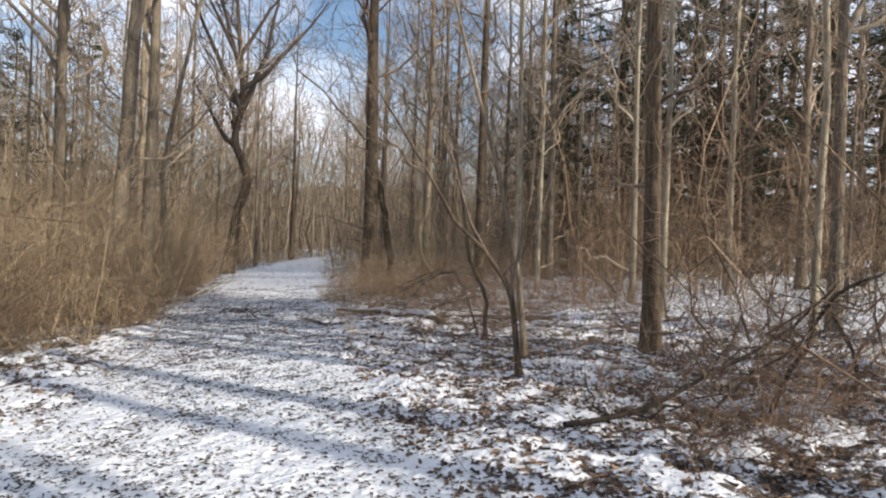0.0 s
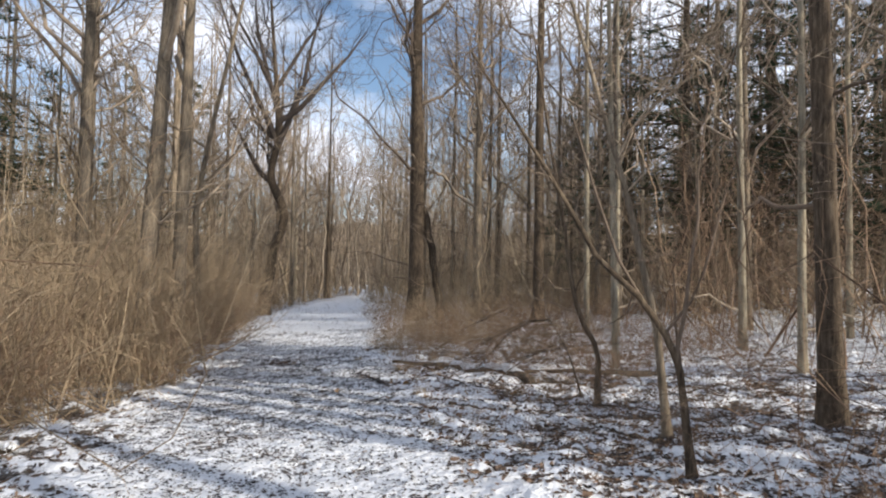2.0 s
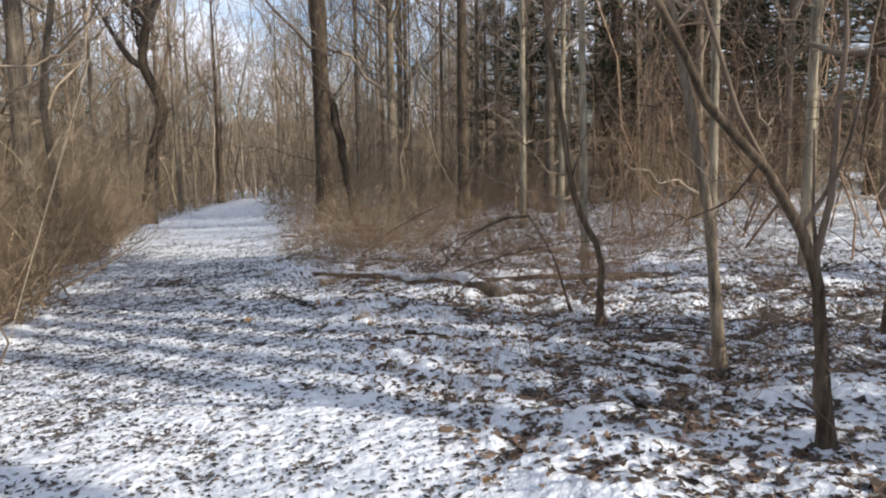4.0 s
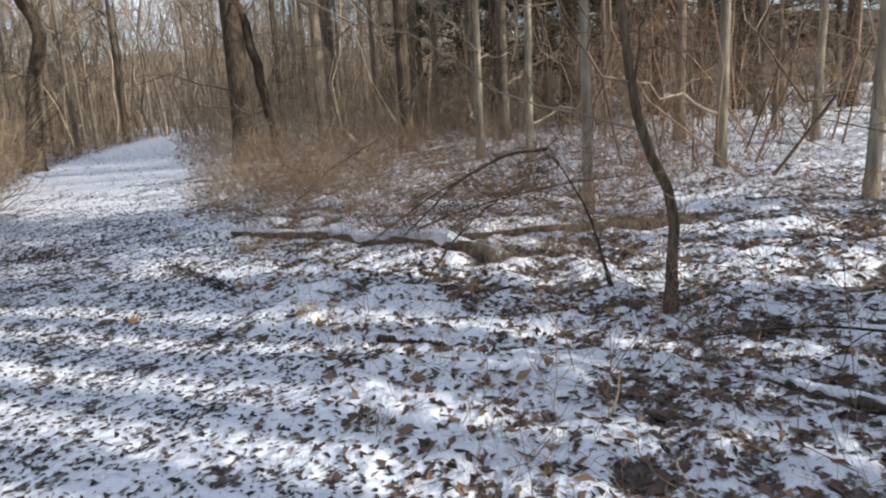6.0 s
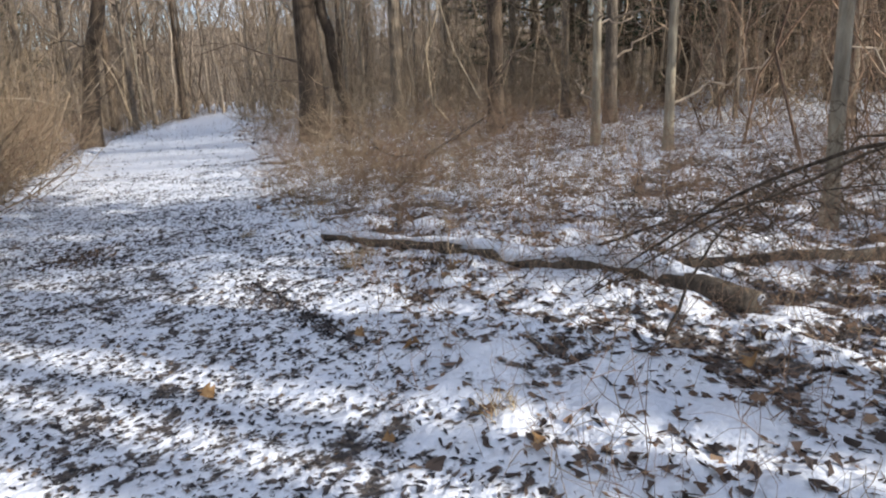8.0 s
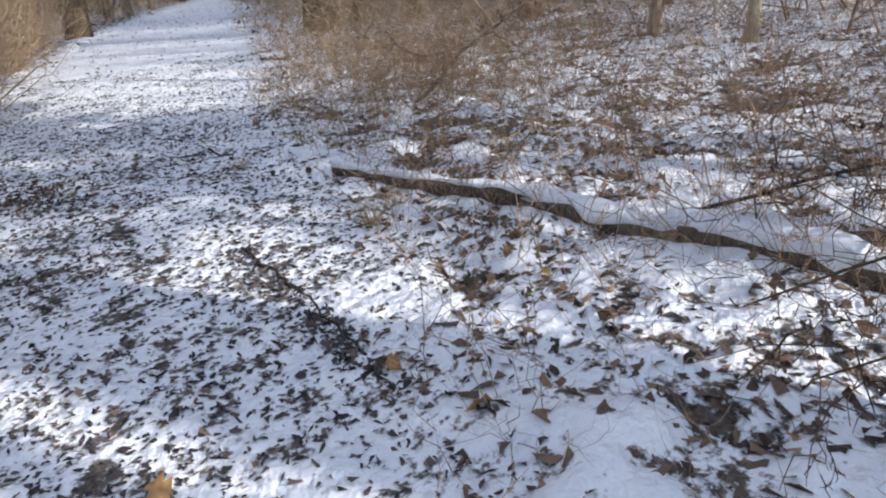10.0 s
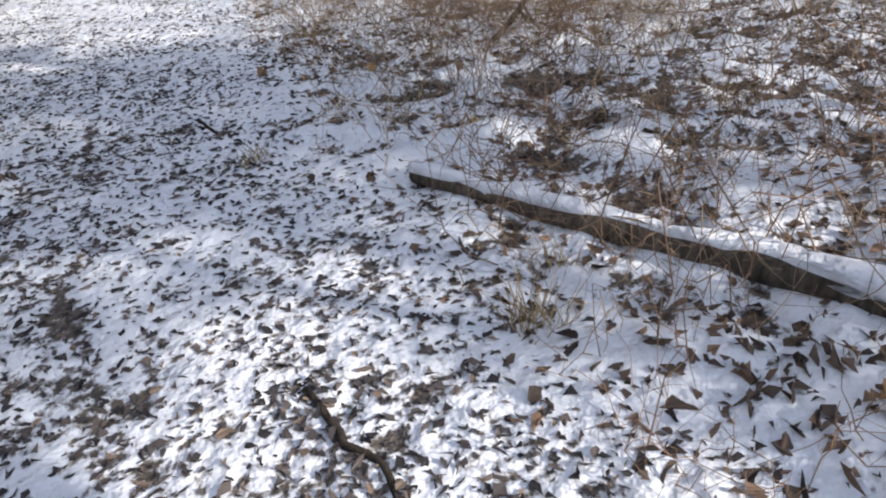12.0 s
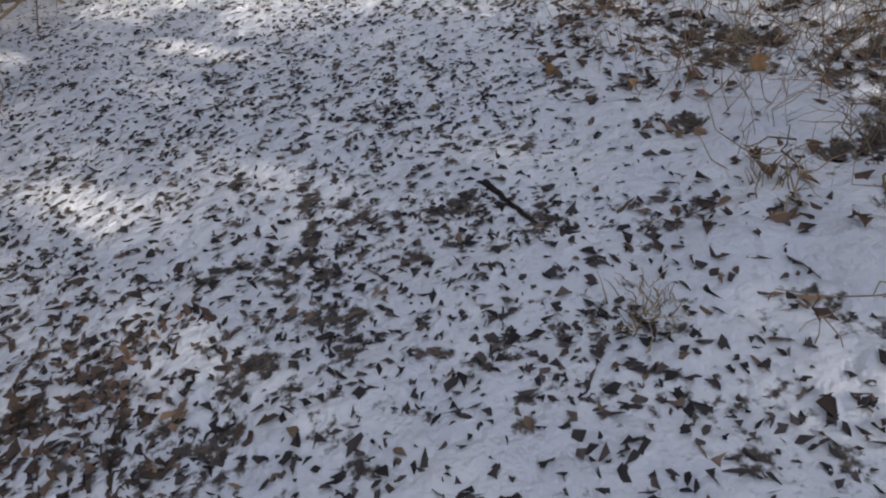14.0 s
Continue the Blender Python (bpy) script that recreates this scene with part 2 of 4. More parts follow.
def along(pts, rad, s):
    """Points and radii at fractions s of a stem."""
    k = np.linspace(0, 1, len(pts))
    return np.stack([np.interp(s, k, pts[:, i]) for i in range(3)], 1), np.interp(s, k, rad)


def outward(n, up_lo, up_hi):
    """Unit directions all round, with a rise between the two."""
    a, u = rng.uniform(0, 2 * np.pi, n), rng.uniform(up_lo, up_hi, n)
    v = np.stack([np.cos(a), np.sin(a), u], 1)
    return v / np.linalg.norm(v, axis=1, keepdims=True)


def spread(way, amount):
    v = way + rng.normal(0, amount, way.shape)
    return v / np.linalg.norm(v, axis=1, keepdims=True)


def crown_of(st, pts, rad, count, lo, hi, reach, fine=6, finest=5, rise=(0.5, 1.6), curl=0.25, slim=1.0):
    """Limbs, boughs and twigs on one stem."""
    s = rng.uniform(lo, hi, count)
    b, r = along(pts, rad, s)
    ln = reach * (1.15 - 0.65 * (s - lo) / (hi - lo + 1e-6)) * rng.uniform(0.6, 1.2, count)
    limb = st.twigs(b, outward(count, *rise), ln, slim * np.minimum(r * 0.5, 0.014 * ln + 0.004), 5, 8, 0.36, curl, 0.25)
    for level, n in enumerate((fine, finest)):
        if not n:
            break
        m = len(limb) * n
        src = np.repeat(np.arange(len(limb)), n)
        at = rng.uniform(0.2, 1.0, m) * (limb.shape[1] - 1)
        i0 = np.minimum(at.astype(int), limb.shape[1] - 2)
        p0, p1 = limb[src, i0], limb[src, i0 + 1]
        way = (p1 - p0) / (np.linalg.norm(p1 - p0, axis=1, keepdims=True) + 1e-9)
        full = np.linalg.norm(limb[src, -1] - limb[src, 0], axis=1)
        ln2 = full * rng.uniform(0.22, 0.5, m)
        limb = st.twigs(p0 + (p1 - p0) * (at - i0)[:, None], spread(way, 0.62), ln2, slim * np.clip(0.0085 * ln2, min(0.005, 0.001 * reach), 0.025) + 0.0015, 3, 5 - level, 0.42, 0.12, 0.4)


def tall_trunk(height, r, lean=(0, 0), bend=0.02, rings=12):
    """A trunk from below the ground, flared at its foot."""
    s = np.linspace(0, 1, rings) ** 1.3
    pts = np.zeros((rings, 3))
    wob = np.cumsum(rng.normal(0, bend, (rings, 2)), axis=0)
    pts[:, 2] = s * (height + 0.25) - 0.25
    pts[:, 0], pts[:, 1] = lean[0] * s * height + wob[:, 0] * s * height * 0.3, lean[1] * s * height + wob[:, 1] * s * height * 0.3
    rad = r * (1 - 0.82 * s) + 0.5 * r * np.exp(-np.maximum(pts[:, 2], 0) / (1.6 * r + 0.05))
    return pts, rad


def bare_tree(label, height, r, mats, lean=(0, 0), bend=0.02, limbs=14, lo=0.35, reach=None, fine=6, finest=5, fork=None, rise=(0.5, 1.6), shape=None, group="", low=0, slim=1.0, boughs=(), rings=12):
    """A leafless tree: trunk and crown. shape: heights and sideways steps that bend the trunk; fork: where leaders split off; boughs: stems by their points."""
    tree = tagged(new("bare_tree"), label, "tree", group)
    pts, rad = tall_trunk(height, r, lean, bend, rings)
    if shape:
        zs = [q[0] for q in shape]
        pts[:, 0] += np.interp(pts[:, 2], zs, [q[1] for q in shape])
        pts[:, 1] += np.interp(pts[:, 2], zs, [q[2] for q in shape])
    st, cr = Sticks(), Sticks()
    st.stem(pts, rad, 10)
    part("trunk", st.mesh("trunk", mats[0]), tree)
    reach = reach or height * 0.28
    crown_of(cr, pts, rad, limbs, lo, 0.98, reach, fine, finest, rise, 0.25, slim)
    if low:
        crown_of(cr, pts, rad, low, 0.08, lo, reach * 0.45, 3, 3, (-0.1, 0.5), 0.0)
    for fz, dx, dy, ln, fr in (fork or ()):
        i = np.interp(fz, pts[:, 2], np.arange(len(pts)))
        b = np.array([np.interp(i, np.arange(len(pts)), pts[:, k]) for k in range(3)])
        s = np.linspace(0, 1, 8)
        q = b + np.stack([dx * ln * (s ** 0.8), dy * ln * (s ** 0.8), ln * s], 1) + np.cumsum(rng.normal(0, 0.012, (8, 3)), 0) * ln
        q[0] = b
        qr = fr * (1 - 0.85 * s)
        bo = Sticks()
        bo.stem(q, qr, 7)
        crown_of(bo, q, qr, 9, 0.25, 0.98, ln * 0.4, fine, finest, rise, 0.25, slim)
        part("bough", bo.mesh("bough", mats[1]), tree)
    for way, r0, r1, sprays in boughs:
        k, s = np.linspace(0, 1, len(way)), np.linspace(0, 1, 12)
        q = np.stack([np.interp(s, k, [w[i] for w in way]) for i in range(3)], 1)
        q[1:-1] += rng.normal(0, 0.3 * r0, (10, 3))
        qr = r0 + (r1 - r0) * s
        bo = Sticks()
        bo.stem(q, qr, 8)
        if sprays:
            crown_of(bo, q, qr, sprays, 0.15, 0.98, 0.8, 5, 3, (-0.6, 0.4), -0.15, 0.7)
        part("bough", bo.mesh("bough", mats[0]), tree)
    part("crown", cr.mesh("crown", mats[1]), tree)
    return tree


def put(ob, x, y, turn=0.0, size=1.0):
    ob.matrix_basis = Matrix.Translation(spot(x, y)) @ Matrix.Rotation(turn, 4, "Z") @ Matrix.Scale(size, 4)
    return ob


def copy_at(ob, x, y, turn=0.0, size=1.0):
    c = copy_thing(ob, Matrix.Identity(4))
    return put(c, x, y, turn, size)


# ---- ground: one snowy sheet to the horizon ----
def graded(lo, hi, step, far, grow=1.16):
    a = list(np.arange(lo, hi + 1e-6, step))
    d, left, right = step, [lo], [hi]
    while right[-1] < far:
        d *= grow
        right.append(right[-1] + d)
        left.append(left[-1] - d)
    return np.array(left[:0:-1] + a + right[1:])


gx, gy = graded(-3.0, 4.6, 0.038, 420), graded(3.0, 21.0, 0.042, 420)
GX, GY = np.meshgrid(gx, gy)
GZ = ground_z(GX, GY)
nx, ny = len(gx), len(gy)
idx = np.arange(nx * ny).reshape(ny, nx)
quads = np.stack([idx[:-1, :-1], idx[:-1, 1:], idx[1:, 1:], idx[1:, :-1]], 2).reshape(-1, 4)
ground = new("ground", mesh_from("ground", np.stack([GX, GY, GZ], 2).reshape(-1, 3), [quads], SNOW_GROUND))
tagged(ground, "thin patchy snow over dead leaves on a woodland trail", "ground", kind="structure")


def pockets(x, y):
    """Above nought in the hollows between the humps of snow, where leaves lie bare."""
    p = on_path(x, y)
    rough = -value_noise(x, y, 0.23, 13) - 0.6 * value_noise(x, y, 0.1, 14) - 0.35 * value_noise(x, y, 0.55, 12)
    flat = -0.8 * value_noise(x, y, 0.11, 17) - 0.7 * value_noise(x, y, 0.3, 16)
    return p * flat + (1 - p) * rough


def litter_amount(x, y):
    """How much leaf and soil shows through the snow."""
    p = on_path(x, y)
    rut = np.interp(y, (0, 5.7, 9.7, 12.5, 14.6, 17, 30), (-0.5, -0.4, -0.23, 0.03, 0.17, 0.07, 0.35))
    wheel = np.exp(-((np.asarray(x) - rut) / 0.075) ** 2) * 0.042 + np.exp(-((np.asarray(x) - rut + 0.36) / 0.1) ** 2) * 0.025
    side = np.asarray(x) - path_middle(y)
    near = smooth(9, 4.5, np.abs(np.asarray(x) - 0.8)) * smooth(16, 9.5, np.abs(np.asarray(y) - 12))
    wood = 0.07 + 0.08 * near * value_noise(x, y, 1.3, 21) + 0.22 * near * pockets(x, y) + 0.045 * smooth(2.8, 6, side) + 0.1 * smooth(1.5, 3.5, -side)
    trail = 0.04 + 0.05 * smooth(8, 13, y) - 0.065 * smooth(17, 22, y) + wheel + near * (0.05 * value_noise(x, y, 0.7, 23) + 0.1 * pockets(x, y))
    return p * trail + (1 - p) * wood


att = ground.data.attributes.new("litter", "FLOAT", "POINT")
att.data.foreach_set("value", litter_amount(GX, GY).ravel().astype(np.float32))


# ---- trees that stand out along the trail ----
DARK, GREY, PALE = (BARK_DARK, LIMB_DARK), (BARK_GREY, LIMB_GREY), (BARK_PALE, LIMB_GREY)
put(bare_tree("dark crooked tree that forks wide beside the trail", 17, 0.33, (BARK_DARK, TWIG_DEAD), limbs=16, lo=0.5, low=3, bend=0.002, fine=8, finest=6, rings=30,
              shape=[(0, 0, 0), (3.4, 0.45, 0), (5.1, 1.0, 0), (5.7, 0.92, 0), (7.0, 0.3, 0), (7.8, 0.28, 0), (9.2, 0.62, 0), (10.4, 0.6, 0), (20, -0.2, 0)],
              fork=[(9.0, 0.28, 0.05, 8.0, 0.19), (9.0, -0.34, 0.1, 8.5, 0.18), (10.2, 0.9, -0.1, 5.0, 0.17), (7.0, -0.75, 0.1, 3.6, 0.16), (10.6, -0.12, 0.0, 8.0, 0.15), (11.5, -0.5, -0.1, 6.0, 0.12), (12.0, 0.55, 0.1, 6.0, 0.12)]), -2.1, 38)
put(bare_tree("large dark-barked tree with a leaning second stem", 23, 0.34, DARK, lean=(-0.012, 0), limbs=14, lo=0.36, bend=0.003, low=12, reach=5.5, rings=20,
              fork=[(5.5, -0.12, 0.05, 13, 0.15)],
              boughs=[([(1.05, -0.15, -0.3), (0.85, -0.12, 1.2), (0.5, -0.1, 2.9), (0.05, -0.05, 4.9)], 0.17, 0.13, 0)]), 4.25, 28.3)
put(bare_tree("straight dark tree with patchy leaf litter at its foot", 20, 0.14, DARK, lean=(-0.02, 0.0), limbs=11, lo=0.45, bend=0.003, reach=4.5, low=3), 5.59, 8.98)
put(bare_tree("slender pale tree with the sun on its bark", 15, 0.062, PALE, lean=(-0.015, 0.01), limbs=10, lo=0.4, bend=0.006, reach=3.2), 5.3, 13.6)
put(bare_tree("crooked young tree with a kinked trunk", 5.2, 0.04, DARK, limbs=10, lo=0.3, reach=1.7, bend=0.004, rise=(0.0, 0.9), slim=0.6, rings=22,
              shape=[(0, 0, 0), (0.45, 0.0, 0), (0.72, 0.04, 0), (0.95, -0.14, 0.02), (1.4, -0.3, 0.05), (2.4, -0.42, 0.1), (5.5, -0.9, 0.2)]), 3.5, 10.6)
put(bare_tree("thin leaning sapling whose crown droops over the snow", 1.12, 0.018, DARK, limbs=4, lo=0.6, reach=0.7, bend=0.003, fine=4, finest=3, slim=0.6,
              shape=[(0, 0, 0), (0.6, -0.18, 0.05), (1.12, -0.42, 0.25)],
              boughs=[([(-0.4, 0.24, 1.07), (-0.55, 0.5, 1.04), (-0.8, 0.9, 0.83), (-0.95, 1.4, 0.45), (-1.1, 1.8, 0.1)], 0.012, 0.004, 16),
                      ([(-0.4, 0.24, 1.07), (-0.7, 0.35, 1.05), (-1.15, 0.7, 0.75), (-1.6, 1.1, 0.35)], 0.01, 0.003, 14),
                      ([(-0.33, 0.2, 0.95), (-0.2, 0.6, 1.05), (0.2, 1.1, 1.0), (0.6, 1.5, 0.65)], 0.011, 0.003, 14)]), 3.6, 11.3)
put(bare_tree("young tree with a grey stem leaning over the snow", 6.5, 0.05, GREY, limbs=9, lo=0.35, reach=2.0, bend=0.004, rise=(0.0, 0.8), slim=0.55, rings=18,
              shape=[(0, 0, 0), (1.2, -0.12, 0.02), (2.6, -0.45, 0.05), (6.5, -1.5, 0.3)]), 3.6, 9.1)
put(bare_tree("dark twin-stemmed young tree with spreading boughs", 3.5, 0.042, DARK, limbs=16, lo=0.35, reach=1.4, bend=0.002, rise=(-0.5, 0.6), slim=0.5, rings=26,
              shape=[(0, 0, 0), (0.95, -0.12, 0), (1.2, -0.25, 0), (1.55, -0.52, 0), (1.8, -0.84, 0.03), (2.05, -0.97, 0.05), (2.6, -1.3, 0.1), (3.5, -1.9, 0.15)],
              fork=[(0.05, -0.06, 0.03, 1.6, 0.026), (1.0, 0.2, 0.1, 2.8, 0.02), (1.4, -0.25, 0.1, 2.4, 0.016), (1.2, 0.5, 0.0, 1.9, 0.014)]), 2.93, 7.62)
put(bare_tree("pale smooth-barked tree with a curved trunk", 14, 0.065, PALE, limbs=9, lo=0.45, reach=3, bend=0.004,
              shape=[(0, 0, 0), (2, 0.02, 0), (4, 0.12, 0), (6, -0.1, 0), (14, -0.3, 0)]), 7.7, 8.1)
put(bare_tree("broad pale-barked tree with a broken bough", 16, 0.115, GREY, limbs=9, lo=0.4, reach=3.5, bend=0.004, fork=[(5.0, 0.6, -0.1, 1.6, 0.08)]), 9.3, 9.3)
put(bare_tree("sunlit pale tree among the saplings", 18, 0.085, PALE, limbs=12, lo=0.45, reach=4, bend=0.004, low=5), 7.8, 20.3)
put(bare_tree("grey tree with a bright sunlit crown", 16, 0.2, GREY, limbs=18, lo=0.35, reach=5.5, bend=0.006, rise=(0.7, 1.8)), 6.7, 28.2)
put(bare_tree("thick shaggy-barked tree leaning over the brush", 19, 0.22, GREY, lean=(0.05, 0), limbs=12, lo=0.45, reach=5, bend=0.005, low=4), -3.75, 18.3)
put(bare_tree("shaggy grey tree beside a leaning one", 19, 0.19, GREY, lean=(0.01, 0), limbs=10, lo=0.45, reach=5, bend=0.004, low=4), -3.3, 20.2)
put(bare_tree("pale tree with a wandering trunk", 15, 0.11, GREY, limbs=10, lo=0.4, reach=4, bend=0.005,
              shape=[(0, 0, 0), (4, -0.2, 0), (6, 0.1, 0), (9, 0.7, 0), (15, 1.9, 0)]), -3.2, 23.5)
put(bare_tree("straight grey tree standing in the brush", 19, 0.19, GREY, limbs=12, lo=0.4, reach=5, bend=0.004, low=5), -5.6, 20.4)

# ---- the woods: trees of a few habits, each copied at its own size and turn ----
WOODS = "bare trees of the wood"
habits = [
    bare_tree("tall slender bare tree with grey bark", 17, 0.13, GREY, limbs=15, lo=0.35, reach=4.2, bend=0.006, group=WOODS, fine=5, finest=4, low=4),
    bare_tree("tall straight bare tree with dark bark", 20, 0.17, DARK, limbs=15, lo=0.4, reach=5.0, bend=0.004, group=WOODS, fine=5, finest=4, low=5),
    bare_tree("thin pale bare tree reaching for light", 14, 0.08, PALE, limbs=12, lo=0.4, reach=3.0, bend=0.008, group=WOODS, fine=5, finest=4, low=4),
    bare_tree("bare tree with a bent grey trunk", 15, 0.12, GREY, limbs=15, lo=0.3, reach=4.4, bend=0.014, group=WOODS, fine=5, finest=4, low=3, rise=(0.6, 1.8)),
    bare_tree("spindly young bare tree", 9, 0.05, GREY, limbs=12, lo=0.25, reach=2.4, bend=0.01, group=WOODS, fine=5, finest=4),
    bare_tree("forked bare tree with spreading limbs", 18, 0.19, DARK, limbs=9, lo=0.5, reach=4.5, bend=0.006, group=WOODS, fine=5, finest=4,
              fork=[(6.0, 0.35, 0.1, 10, 0.12), (6.5, -0.3, -0.15, 10, 0.11)]),
    # habit of the unseen trees added for their shadows
    bare_tree("unseen straight bare tree with a long clear trunk, added for its shadow", 20, 0.2, DARK, limbs=8, lo=0.68, reach=3.2, bend=0.003, group=WOODS, fine=4, finest=3),
]
taken = [(-2.1, 38, 3), (4.25, 28.3, 1.8), (5.59, 8.98, 1.2), (5.17, 13.5, 1.2), (3.3, 10.4, 1.2), (2.9, 7.6, 1.2), (3.2, 8.6, 1),
         (7.7, 8.1, 1.2), (9.3, 9.3, 1.2), (7.8, 20.3, 1.5), (6.7, 28.2, 1.5), (-3.75, 18.3, 1.2), (-3.3, 20.2, 1.2), (-3.2, 23.5, 1.2), (-5.6, 20.4, 1.5), (4.2, 40, 2.6), (4.8, 44, 2.6), (5.8, 48, 2.6)]
places = []


def free(x, y, gap):
    return all((x - a) ** 2 + (y - b) ** 2 > max(g, gap) ** 2 for a, b, g in taken)


def stand(count, x0, x1, y0, y1, gap, kinds, big=(0.8, 1.25), keep=2.9):
    made = 0
    for _ in range(count * 12):
        if made == count:
            break
        x, y = rng.uniform(x0, x1), rng.uniform(y0, y1)
        if abs(x - float(path_middle(y))) < keep or not free(x, y, gap):
            continue
        taken.append((x, y, gap))
        places.append((x, y, int(rng.choice(kinds)), rng.uniform(0, 6.28), rng.uniform(*big)))
        made += 1


# unseen trees, most of them added to lay long shadows across the trail
for x, y, k, s in ((7.1, -1.8, 6, 0.95), (8.6, -1.9, 6, 1.1), (4.6, -1.7, 0, 0.9), (9.5, -0.1, 6, 1.2), (13.0, -0.6, 6, 1.4), (9.0, 4.1, 6, 1.3),
                   (10.0, 1.97, 6, 0.95), (11.5, 5.75, 6, 1.1), (10.3, 3.1, 6, 0.95), (10.5, 0.6, 6, 1.2), (9.3, 1.1, 6, 1.0),
                   (18, -17, 0, 1.0), (14, -12, 1, 1.0), (22, -3, 3, 1.1), (26, -1, 1, 1.0), (30, -8, 0, 1.1)):
    taken.append((x, y, 1.2))
    places.append((x, y, k, 0.4 * x, s))
# unseen young trees added sunward, shading the snow right of the trail
for _ in range(7):
    x, y = rng.uniform(5.6, 9.2), rng.uniform(1.2, 7.0)
    if free(x, y, 0.7) and 0.756 * x + 0.654 * y < 7.2:
        taken.append((x, y, 0.7))
        places.append((x, y, 4, rng.uniform(0, 6.28), rng.uniform(0.5, 0.85)))
for x, y, k in ((-3.2, 45, 3), (-0.8, 50, 0), (-4.4, 41.5, 0), (0.2, 57, 3), (-2.0, 54, 5), (8.5, 33, 3), (2.2, 62, 1), (6.6, 58, 3)):
    taken.append((x, y, 1.5))
    places.append((x, y, k, x + y, 1.15))
stand(14, 7.5, 17, 11, 26, 1.9, [0, 2, 2, 4])
stand(34, 6, 26, 24, 42, 1.7, [0, 1, 2, 2, 3, 4, 4])
stand(14, -9, -3.5, 24, 38, 1.8, [0, 2, 3, 4, 4])
stand(18, -18, -6, 12, 30, 2.0, [0, 1, 2, 3, 4], keep=5)
stand(10, -6, 10, 43, 72, 1.6, [0, 3, 3], big=(0.9, 1.25), keep=2.0)
stand(56, -22, 26, 38, 66, 1.9, [0, 1, 2, 3, 4, 2], keep=3.4)
stand(9, 14, 32, 8, 26, 2.4, [0, 1, 2, 3])
stand(10, -22, -5, -14, 6, 3.5, [0, 1, 3])
first = {}
for x, y, k, turn, size in places:
    if k in first:
        copy_at(habits[k], x, y, turn, size)
    else:
        first[k] = put(habits[k], x, y, turn, size)


# ---- evergreens, dark behind the bare trees ----
def pine(label, height, r, start, reach=None, sprays=16, boughs=5):
    tree = tagged(new("pine_tree"), label, "tree", "pines")
    pts, rad = tall_trunk(height, r, bend=0.003)
    st = Sticks()
    st.stem(pts, rad, 9)
    n = int(height * boughs)
    s = rng.uniform(start, 0.99, n)
    b, _ = along(pts, rad, s)
    ln = (reach or height * 0.24) * (1.08 - s) / (1.08 - start) * rng.uniform(0.6, 1.1, n) + 0.3
    bough = st.twigs(b, outward(n, -0.15, 0.35), ln, 0.012 * ln + 0.006, 4, 5, 0.15, -0.12, 0.3)
    part("trunk", st.mesh("trunk", BARK_DARK), tree)
    m = n * sprays
    src = np.repeat(np.arange(n), sprays)
    at = rng.uniform(0.25, 1.0, m) * 4
    i0 = np.minimum(at.astype(int), 3)
    c = bough[src, i0] + (bough[src, i0 + 1] - bough[src, i0]) * (at - i0)[:, None] + rng.normal(0, 0.1, (m, 3))
    k = 7
    cc = np.repeat(c, k, 0)
    d = rng.normal(0, 1, (m * k, 3))
    d[:, 2] = np.abs(d[:, 2]) * 0.5
    d /= np.linalg.norm(d, axis=1, keepdims=True)
    w = np.cross(d, rng.normal(0, 1, d.shape))
    w /= np.linalg.norm(w, axis=1, keepdims=True) + 1e-9
    size = rng.uniform(0.16, 0.34, (m * k, 1))
    v = np.stack([cc - w * 0.02, cc + w * 0.02, cc + d * size], 1).reshape(-1, 3)
    part("crown", mesh_from("crown", v, [np.arange(len(v)).reshape(-1, 3)], NEEDLES, False), tree)
    return tree


pines = [pine("tall pine with dark green needles", 18, 0.2, 0.28), pine("pine with drooping dark boughs", 14, 0.16, 0.15)]
# unseen tall pines added behind the trees; crowns shade trail far from their feet
shady = pine("unseen tall pine with a long bare trunk, added to shade the trail", 21, 0.15, 0.5, 1.5, 16, 10)
put(shady, 13.0, 2.6)
copy_at(shady, 14.0, 3.5, 2.0)
pine_at = []
for x0, x1, y0, y1, count in ((13, 24, 22, 30, 9), (18, 34, 16, 34, 14), (15, 34, 30, 44, 12), (-20, -7, 56, 72, 6), (-14, -9, 22, 34, 3)):
    made = 0
    for _ in range(400):
        x, y = rng.uniform(x0, x1), rng.uniform(y0, y1)
        if made < count and all((x - a) ** 2 + (y - b) ** 2 > 5 for a, b in pine_at) and abs(x - float(path_middle(y))) > 3 and (x < 0 or 0.756 * x + 0.654 * y > 26.5):
            pine_at.append((x, y))
            made += 1
for i, (x, y) in enumerate(pine_at):
    turn, size = rng.uniform(0, 6.28), rng.uniform(0.85, 1.2)
    if i < 2:
        put(pines[i], x, y, turn, size)
    else:
        copy_at(pines[i % 2], x, y, turn, size)


# ---- brush and thickets ----
def scatter(count, x0, x1, y0, y1, keep):
    """Places beside the trail."""
    x, y = rng.uniform(x0, x1, count), rng.uniform(y0, y1, count)
    d = x - path_middle(y)
    wob = 0.5 * value_noise(x, y, 2.0, 31)
    half = path_half(y) - 1.75
    ok = (d > keep + half + wob) | (d < -(1.75 + half + 1.5 * (1 - smooth(11.5, 17, y)) + 0.7 * smooth(21, 28, y) + wob))
    return x[ok], y[ok]


